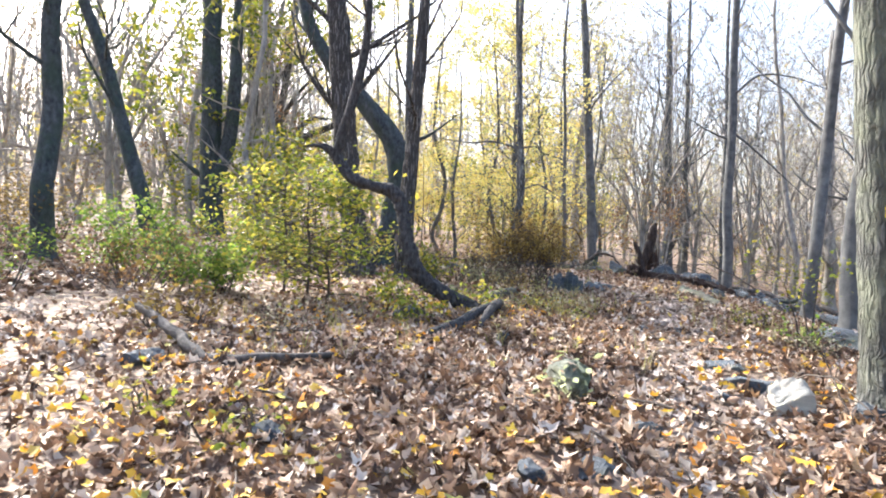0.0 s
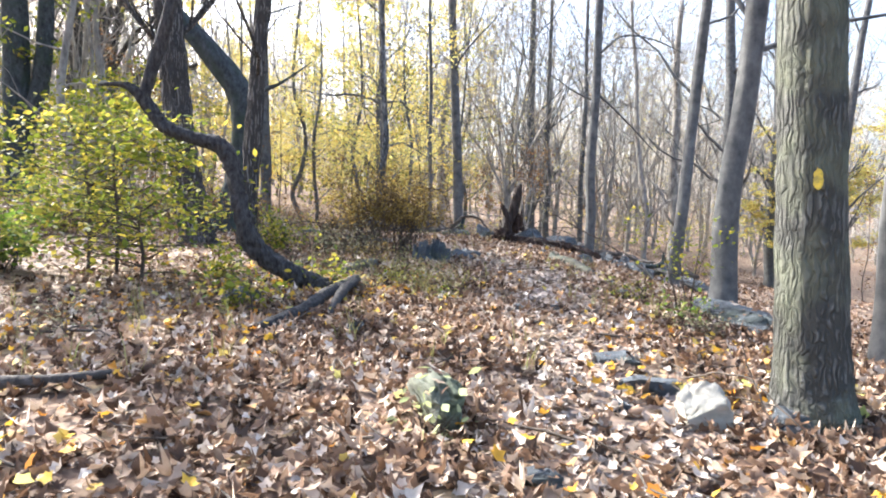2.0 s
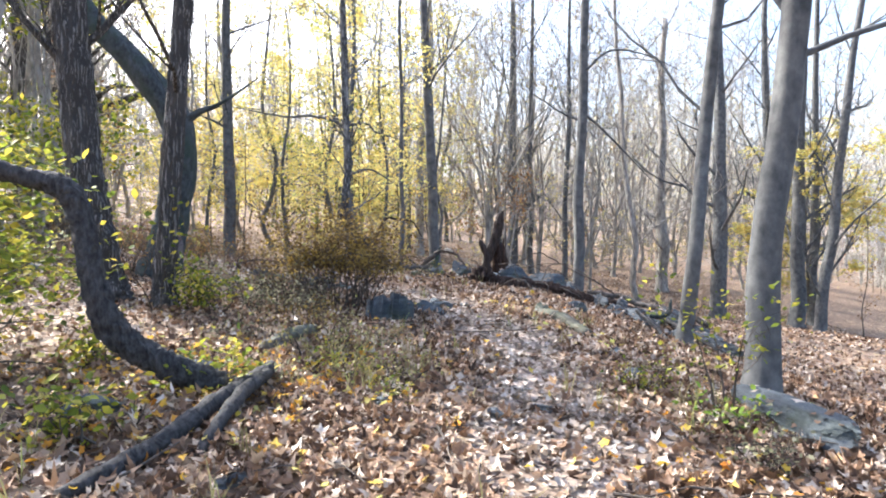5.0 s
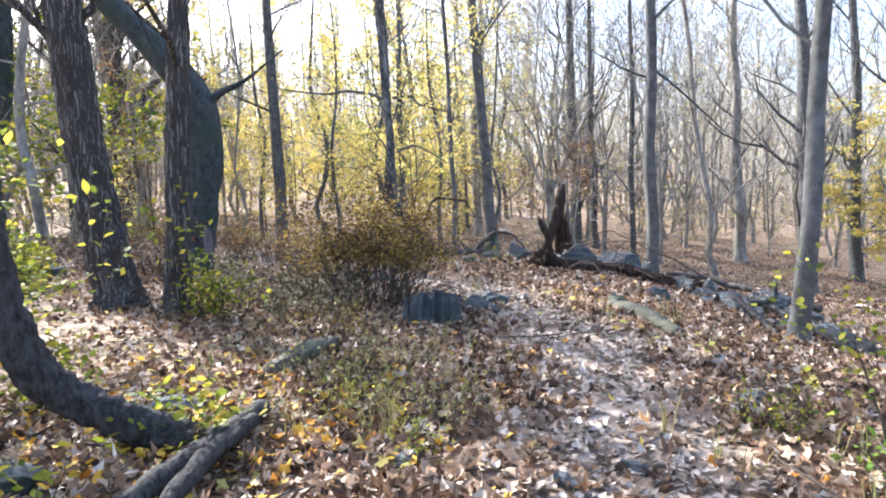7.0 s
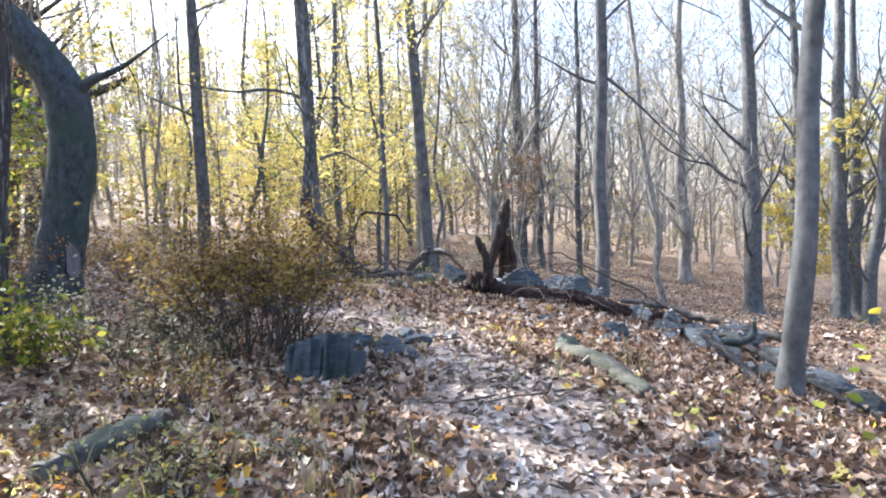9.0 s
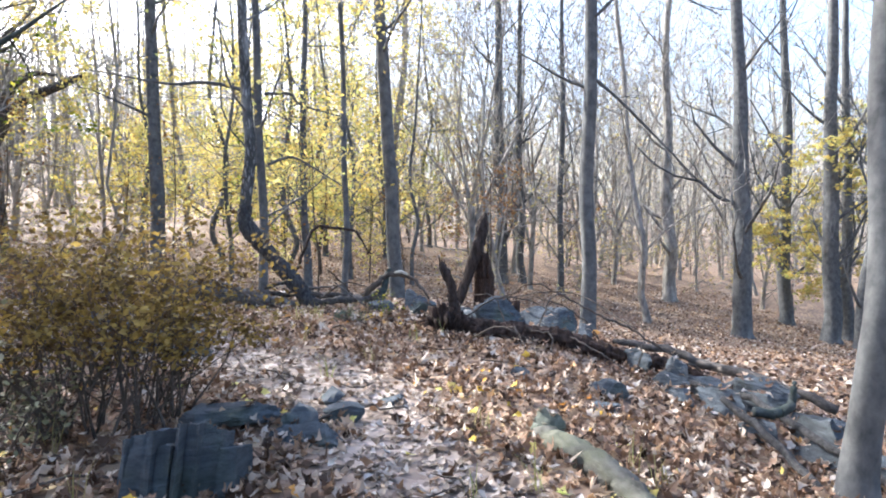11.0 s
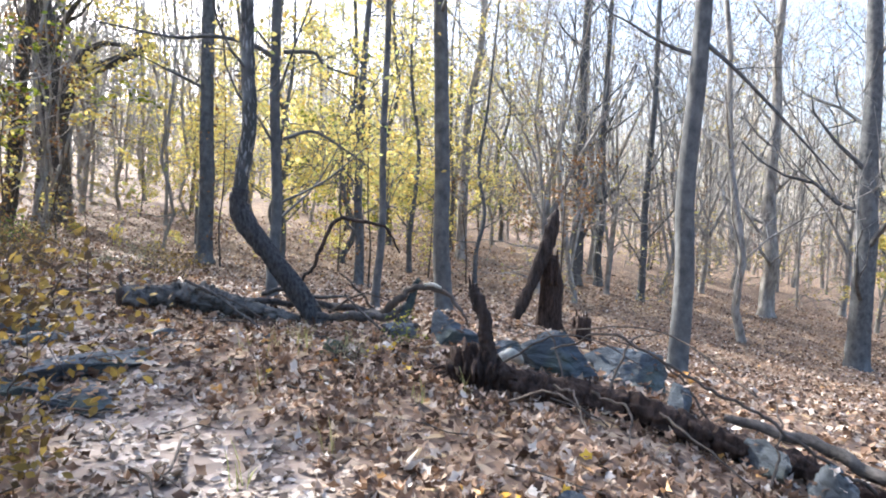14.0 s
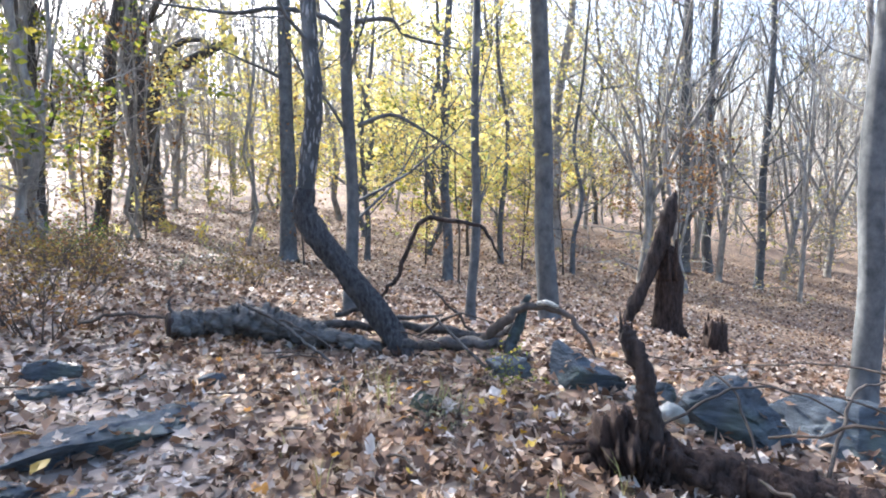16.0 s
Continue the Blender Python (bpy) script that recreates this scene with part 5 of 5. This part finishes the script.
    # forked bare trees and golden crowns that stand apart from the rest
    for x, y, k, s in ((6.3, 39.9, 1, 1.0), (7.9, 39.4, 3, 0.95), (10.4, 44.0, 1, 0.9), (14.2, 47.0, 3, 1.1), (13.0, 41.5, 5, 1.0), (8.6, 52.0, 5, 1.25), (17.5, 50.0, 1, 1.0), (21.5, 55.0, 3, 1.15), (5.0, 55.0, 3, 1.1),
                       (26.0, 50.0, 1, 1.1), (-12.5, 44.0, 5, 1.0), (-18.0, 46.0, 1, 1.0), (-15.5, 39.0, 3, 0.9), (-20.0, 33.0, 5, 0.9), (-17.5, 30.0, 1, 0.8), (-22.0, 40.0, 3, 1.0), (-25.0, 47.0, 1, 1.1), (-21.0, 52.0, 5, 1.2), (-28.0, 36.0, 3, 1.0), (-24.0, 26.0, 1, 0.9), (-14.0, 51.0, 5, 1.1), (-30.0, 55.0, 1, 1.2), (-33.0, 44.0, 5, 1.1)):
        copy_thing(kinds[k], pose(x, y, gz(x, y) - 0.06, 0, 0, rng.uniform(0, 360))).scale = (s, s, s)
    crowns = []
    for k in range(3):
        top = (13.0, 15.5, 14.0)[k]
        crowns.append(tree("golden_tree", -20, -210 - 3 * k, (0.22, 0.28, 0.2)[k], top, straight(top, (0.02, -0.03, 0.035)[k], 0, 0.16, 260 + k, 0.22), GREY_BARK,
                           ("slim forest tree hung with golden leaf sprays", "forest tree with a tall pale golden crown", "slender forest tree with sparse tan leaves")[k],
                           9, 17, 0.3, 3.3, leaf=(YELLOW, YELLOW, FARLEAF)[k], n_leaf=(2900, 3000, 1700)[k], leaf_size=0.135, seed=270 + k, group="golden trees of the hollow", rough=0, flute=0, up=0.08, slant=(0.05, 0.7), kids=(3, 4), wild=0.45, fine=0.013))
    seen_kinds = set()
    for x, y, k, s in ((-4.2, 35.9, 0, 1.0), (-2.4, 39.0, 1, 1.0), (0.6, 38.5, 0, 1.1), (-6.0, 42.0, 1, 1.1), (2.3, 47.5, 0, 1.2), (-1.2, 47.0, 1, 1.15), (6.0, 60.0, 1, 1.3), (-8.8, 39.0, 0, 1.05), (3.4, 38.0, 2, 1.0), (9.7, 53.8, 2, 1.4), (-4.4, 52.0, 0, 1.3)):
        m = pose(x, y, gz(x, y) - 0.06, 0, 0, rng.uniform(0, 360))
        if k not in seen_kinds:
            seen_kinds.add(k)
            crowns[k].matrix_basis = m
        else:
            copy_thing(crowns[k], m).scale = (s, s, s)
    # layered golden understory
    low = []
    for k in range(4):
        top = (6.5, 8.0, 9.5, 7.0)[k]
        low.append(tree("understory_tree", 60, -200 - 3 * k, 0.13, top, straight(top, rng.gauss(0, 0.05), 0, 0.14, 160 + k, 0.25), BROWN_BARK,
                        ("small woodland tree with layered golden leaves", "small woodland tree with yellow-green leaves", "slender woodland tree with soft golden leaves", "small woodland tree with rusty sparse leaves")[k],
                        7, 11, 0.34, 2.6, leaf=(YELLOW, YGREEN, YELLOW, RUSTY)[k], n_leaf=(1500, 1500, 1600, 700)[k], leaf_size=0.19, seed=170 + k, group="small trees under the forest", rough=0, flute=0, up=0.03, slant=(-0.05, 0.35), kids=(3, 4)))
    low_used = set()
    for i in range(15):
        y = rng.uniform(38, 70)
        x = rng.gauss(-0.10 * y, 0.15 * y) if i < 11 else rng.uniform(0.05 * y, 0.6 * y)
        if y < 33 and -4 < x < 5 or (x > 0.05 * y and y < 44):
            continue
        k = rng.choice((0, 1, 1, 2)) if i < 11 else 3
        m = pose(x, y, gz(x, y) - 0.05, 0, 0, rng.uniform(0, 360))
        if k not in low_used:
            low_used.add(k)
            low[k].matrix_basis = m
        else:
            copy_thing(low[k], m)
    # saplings
    saps = []
    for k in range(4):
        top = rng.uniform(3.5, 6)
        saps.append(tree("young_tree", -60, -200 - 3 * k, rng.uniform(0.05, 0.09), top, straight(top, rng.gauss(0, 0.04), 0, 0.08, 60 + k), BROWN_BARK, "thin young woodland tree with sparse leaves", 6, 8, 0.25, 1.2,
                         leaf=(RUSTY, YELLOW, YGREEN, RUSTY)[k], n_leaf=(150, 300, 420, 120)[k], leaf_size=0.13, seed=120 + k, group="young trees of the forest", levels=1, rough=0, flute=0))
    used = set()
    for _ in range(64):
        y = rng.uniform(25, 70)
        x = rng.uniform(-0.8 * y, 0.8 * y)
        if y < 30 and -4 < x < 5 or (x > 3 and y < 58 and rng.random() < 0.85):
            continue
        k = rng.randrange(4) if x < 0.12 * y else rng.choice((0, 3))
        m = pose(x, y, gz(x, y) - 0.05, 0, 0, rng.uniform(0, 360))
        if k not in used:
            used.add(k)
            saps[k].matrix_basis = m
        else:
            copy_thing(saps[k], m)


forest()
tree("golden_maple", 24.6, 38.0, 0.24, 10.0, straight(10.0, -0.02, 0, 0.1, 77), GREY_BARK, "young maple with layered bright yellow leaf sprays", 10, 20, 0.5, 3.4, leaf=YELLOW, n_leaf=11000, leaf_size=0.19, seed=77, up=0.0, slant=(-0.08, 0.1), wild=0.3, leaf_tilt=0.6, fine=0.008)


def far_woods():
    """The wood where single trees can no longer be told apart."""
    rng, rs = random.Random(8), np.random.RandomState(8)
    g, tips = Geo(), []
    for _ in range(700):
        a = rng.uniform(-1.25, 1.25)
        r = rng.uniform(92, 230)
        x, y = r * math.sin(a), r * math.cos(a)
        z = gz(x, y)
        h = rng.uniform(14, 30)
        w = rng.uniform(0.16, 0.40)
        lx = rng.gauss(0, 0.5)
        tube(g, [(x, y, z - 0.2), (x + lx * 0.4, y, z + h * 0.5), (x + lx, y, z + h)], [w, w * 0.7, w * 0.2], 5, cap=False)
        for _ in range(14):
            k = rng.uniform(0.15, 0.95)
            p = Vector((x + lx * k, y, z + h * k))
            q = p + Vector((rng.gauss(0, 1.6), rng.gauss(0, 1.2), rng.uniform(0.8, 2.6)))
            tube(g, [p, q], [w * 0.35, 0.03], 3, cap=False)
            tips.append(tuple(q))
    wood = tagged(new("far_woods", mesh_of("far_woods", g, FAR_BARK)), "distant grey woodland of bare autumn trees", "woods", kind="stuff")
    t = np.array(tips)
    n = 44000
    c = t[rs.randint(0, len(t), n)] + rs.normal(0, 0.9, (n, 3))
    tagged(new("far_foliage", leaves("far_foliage", c, rs.uniform(0.35, 0.75, n), FARLEAF, rs, 1.0, FLAT, FLAT_F)), "distant yellow and gold woodland foliage", "foliage", kind="stuff")


def twig_haze():
    """The fine bare twigs of the farther crowns, too small to pick apart."""
    rs = np.random.RandomState(21)
    n_tree, per = 640, 130
    a = rs.uniform(-1.2, 0.95, n_tree)
    r = np.concatenate([rs.uniform(50, 95, n_tree * 2 // 3), rs.uniform(85, 200, n_tree - n_tree * 2 // 3)])
    tx, ty = 2 + r * np.sin(a), 8 + r * np.cos(a)
    tz = ground_z(tx, ty)
    top = rs.uniform(10, 30, n_tree)
    brush = (rs.uniform(0, 1, n_tree) < 0.2) & (r > 88)
    top[brush] = rs.uniform(1.5, 5, brush.sum())
    i = np.repeat(np.arange(n_tree), per)
    n = len(i)
    u = 0.16 + 0.84 * rs.uniform(0, 1, n) ** 0.8
    u[brush[i]] = rs.uniform(0, 1, brush[i].sum())
    ang = rs.uniform(0, 6.28, n)
    rad = rs.uniform(0, 2.6, n) * (0.5 + 0.5 * u)
    p = np.stack([tx[i] + rad * np.cos(ang), ty[i] + rad * np.sin(ang), tz[i] + top[i] * u], 1)
    d = np.stack([np.cos(ang) * 0.7, np.sin(ang) * 0.7, np.ones(n) * 0.8], 1) + rs.normal(0, 0.45, (n, 3))
    d /= np.linalg.norm(d, axis=1)[:, None]
    ln = (rs.uniform(0.6, 2.4, n) * np.maximum(1, r[i] / 90))[:, None]
    w = ((0.012 + 0.014 * rs.uniform(0, 1, n)) * np.maximum(1, r[i] / 60))[:, None]
    s = np.cross(d, (0.2, 0.9, 0.3))
    s /= np.linalg.norm(s, axis=1)[:, None]
    k = np.cross(d, s)
    v = np.stack([p + s * w, p - s * w * 0.5 + k * w * 0.87, p - s * w * 0.5 - k * w * 0.87, p + d * ln], 1).reshape(-1, 3)
    f = (np.array([(0, 1, 3), (1, 2, 3), (2, 0, 3)])[None] + (np.arange(n) * 4)[:, None, None]).reshape(-1, 3)
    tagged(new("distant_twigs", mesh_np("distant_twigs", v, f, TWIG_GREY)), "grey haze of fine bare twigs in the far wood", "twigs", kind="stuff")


far_woods()
twig_haze()


# ---- leaf litter ----
def litter():
    rs = np.random.RandomState(3)
    n = 640000
    x, y = rs.uniform(-9, 11, n), rs.uniform(-1.5, 29, n)
    off = off_trail(x, y)
    near = np.exp(-np.maximum(off - 2.2, 0) / 2.2) * np.clip(1.15 - (y - 7) / 14, 0.08, 1)
    clump = 0.75 + 0.25 * np.sin(1.7 * x + 2.1 * y) * np.sin(2.3 * x - 1.1 * y)
    keep = rs.uniform(0, 1, n) < near * clump * 0.70
    x, y, off = x[keep], y[keep], off[keep]
    wear = off + 0.18 * np.sin(2.1 * y) + 0.1 * np.sin(5.3 * y + x)
    trod = rs.uniform(0, 1, len(x)) < np.clip(1.55 - wear / 0.52, 0, 0.95) * np.clip(0.62 + (y - 4) / 14, 0.62, 1)
    z = ground_z(x, y) + rs.uniform(0.004, 0.06, len(x)) * np.where(trod, 0.25, 1)
    pick = rs.uniform(0, 1, len(x)) < 0.5
    for name, sel, m, label, tilt, lo, hi, sh in (("fallen_maple_leaves", ~trod & pick, LITTER, "brown, tan and orange fallen maple leaves", 0.65, 0.036, 0.10, (MAPLE, MAPLE_F)),
                                                  ("fallen_oak_leaves", ~trod & ~pick, LITTER, "brown and russet fallen oak leaves", 0.65, 0.04, 0.115, (OAK, OAK_F)),
                                                  ("trodden_leaves", trod, TRODDEN, "pale trodden leaves on the trail", 0.2, 0.04, 0.085, (SMALL, SMALL_F))):
        c = np.stack([x[sel], y[sel], z[sel]], 1)
        me = leaves(name, c, rs.uniform(lo, hi, len(c)), m, rs, tilt, *sh, 1.3)
        tagged(new(name, me), label, "leaves", kind="stuff")
    # the same litter farther off
    n = 110000
    x, y = rs.uniform(-20, 26, n), rs.uniform(16, 52, n)
    keep = rs.uniform(0, 1, n) < np.clip(1.1 - (y - 16) / 45, 0.2, 1)
    x, y = x[keep], y[keep]
    c = np.stack([x, y, ground_z(x, y) + rs.uniform(0.005, 0.07, len(x))], 1)
    tagged(new("hillside_leaves", leaves("hillside_leaves", c, rs.uniform(0.07, 0.14, len(c)), LITTER, rs, 0.5, FLAT * (1.5, 1, 2.5), FLAT_F)), "brown fallen leaves over the forest slope", "leaves", kind="stuff")
    n = 26000
    x, y = rs.uniform(-24, -6, n), rs.uniform(1, 18, n)
    c = np.stack([x, y, ground_z(x, y) + rs.uniform(0.005, 0.07, n)], 1)
    tagged(new("brush_leaves", leaves("brush_leaves", c, rs.uniform(0.09, 0.17, n), LITTER, rs, 0.5, FLAT * (1.5, 1, 2.5), FLAT_F)), "brown fallen leaves under the dark brush", "leaves", kind="stuff")
    # bright yellow leaves lying on top
    c = np.stack([rs.uniform(-4, 5, 4600), 1.2 + 12.8 * rs.uniform(0, 1, 4600) ** 1.3], 1)
    c = c[rs.uniform(0, 1, 4600) < 0.04 + 0.22 * (np.sin(1.1 * c[:, 0] + 0.9 * c[:, 1]) > 0.3)]
    c = c[(off_trail(c[:, 0], c[:, 1]) > 0.55) | (rs.uniform(0, 1, len(c)) < 0.3)]
    c = np.column_stack([c, ground_z(c[:, 0], c[:, 1]) + 0.05])
    tagged(new("yellow_fallen_leaves", leaves("yellow_fallen_leaves", c, rs.uniform(0.05, 0.10, len(c)), YELLOW, rs, 0.5, MAPLE, MAPLE_F, 0.35)), "bright yellow fallen maple leaves", "leaves", kind="stuff")
    # drifts of orange-gold leaves
    q = []
    for sx, sy, sp, n in ((-1.0, 9.2, 0.7, 260), (0.1, 8.6, 0.5, 120), (-2.6, 4.4, 1.1, 330), (-1.2, 3.0, 0.8, 160), (1.3, 3.3, 0.8, 130), (2.7, 7.0, 0.5, 60), (2.2, 5.6, 0.4, 50), (3.3, 13.6, 0.6, 25), (-1.9, 7.2, 0.9, 180), (1.9, 17.0, 0.6, 30), (0.4, 10.2, 0.6, 90)):
        q.append(np.stack([rs.normal(sx, sp, n), rs.normal(sy, sp, n)], 1))
    c = np.concatenate(q)
    c = np.column_stack([c, ground_z(c[:, 0], c[:, 1]) + rs.uniform(0.04, 0.07, len(c))])
    tagged(new("golden_fallen_leaves", leaves("golden_fallen_leaves", c, rs.uniform(0.04, 0.09, len(c)), GOLD, rs, 0.45, MAPLE, MAPLE_F, 0.5)), "orange-gold fallen maple leaves in loose drifts", "leaves", kind="stuff")


litter()


# ---- dry grass and twigs ----
def grass():
    rs = np.random.RandomState(9)
    v, f = [], []
    spots = [(0.3, 9.6, 0.7, 45), (0.9, 8.9, 0.5, 25), (0.0, 10.8, 0.8, 45), (-0.9, 7.2, 0.4, 14), (1.3, 17.2, 0.5, 24), (3.1, 8.4, 0.6, 26), (2.9, 11.9, 0.5, 18), (-1.0, 5.8, 1.0, 20), (1.9, 14.9, 0.8, 18), (-2.5, 7.5, 1.5, 30), (0.4, 6.4, 0.4, 12)]
    for sx, sy, sp, n in spots:
        for _ in range(n * 2 // 5):
            x, y = sx + rs.normal(0, sp), sy + rs.normal(0, sp)
            z = gz(x, y)
            for _ in range(7):
                a, h, w = rs.uniform(0, 6.28), rs.uniform(0.08, 0.30), rs.uniform(0.002, 0.005)
                lean = rs.uniform(0.1, 0.8) * h
                bx, by = x + rs.normal(0, 0.03), y + rs.normal(0, 0.03)
                k = len(v)
                ca, sa = math.cos(a), math.sin(a)
                v += [(bx - w * sa, by + w * ca, z), (bx + w * sa, by - w * ca, z), (bx + 0.4 * lean * ca + w * sa, by + 0.4 * lean * sa - w * ca, z + h * 0.6),
                      (bx + 0.4 * lean * ca - w * sa, by + 0.4 * lean * sa + w * ca, z + h * 0.6), (bx + lean * ca, by + lean * sa, z + h)]
                f += [(k, k + 1, k + 2), (k, k + 2, k + 3), (k + 3, k + 2, k + 4)]
    tagged(new("dry_grass", mesh_np("dry_grass", np.array(v), np.array(f), GRASS)), "thin dry straw-coloured grass tufts among leaves", "grass", kind="stuff")


def twigs():
    rng = random.Random(12)
    g = Geo()
    for _ in range(420):
        y = rng.uniform(1.5, 22)
        x = rng.gauss(1.2, 3.2)
        a, ln = rng.uniform(0, 6.28), rng.uniform(0.15, 0.7)
        pts = []
        for i in range(4):
            u = (i / 3 - 0.5) * ln
            px, py = x + u * math.cos(a) + rng.gauss(0, 0.02), y + u * math.sin(a) + rng.gauss(0, 0.02)
            pts.append((px, py, gz(px, py) + rng.uniform(0.03, 0.09)))
        r = rng.uniform(0.003, 0.010)
        tube(g, pts, [r, r, r * 0.8, r * 0.4], 4, cap=False)
    tagged(new("fallen_twigs", mesh_of("fallen_twigs", g, BROWN_BARK)), "small broken twigs scattered on the leaves", "twigs", kind="stuff")


grass()
twigs()
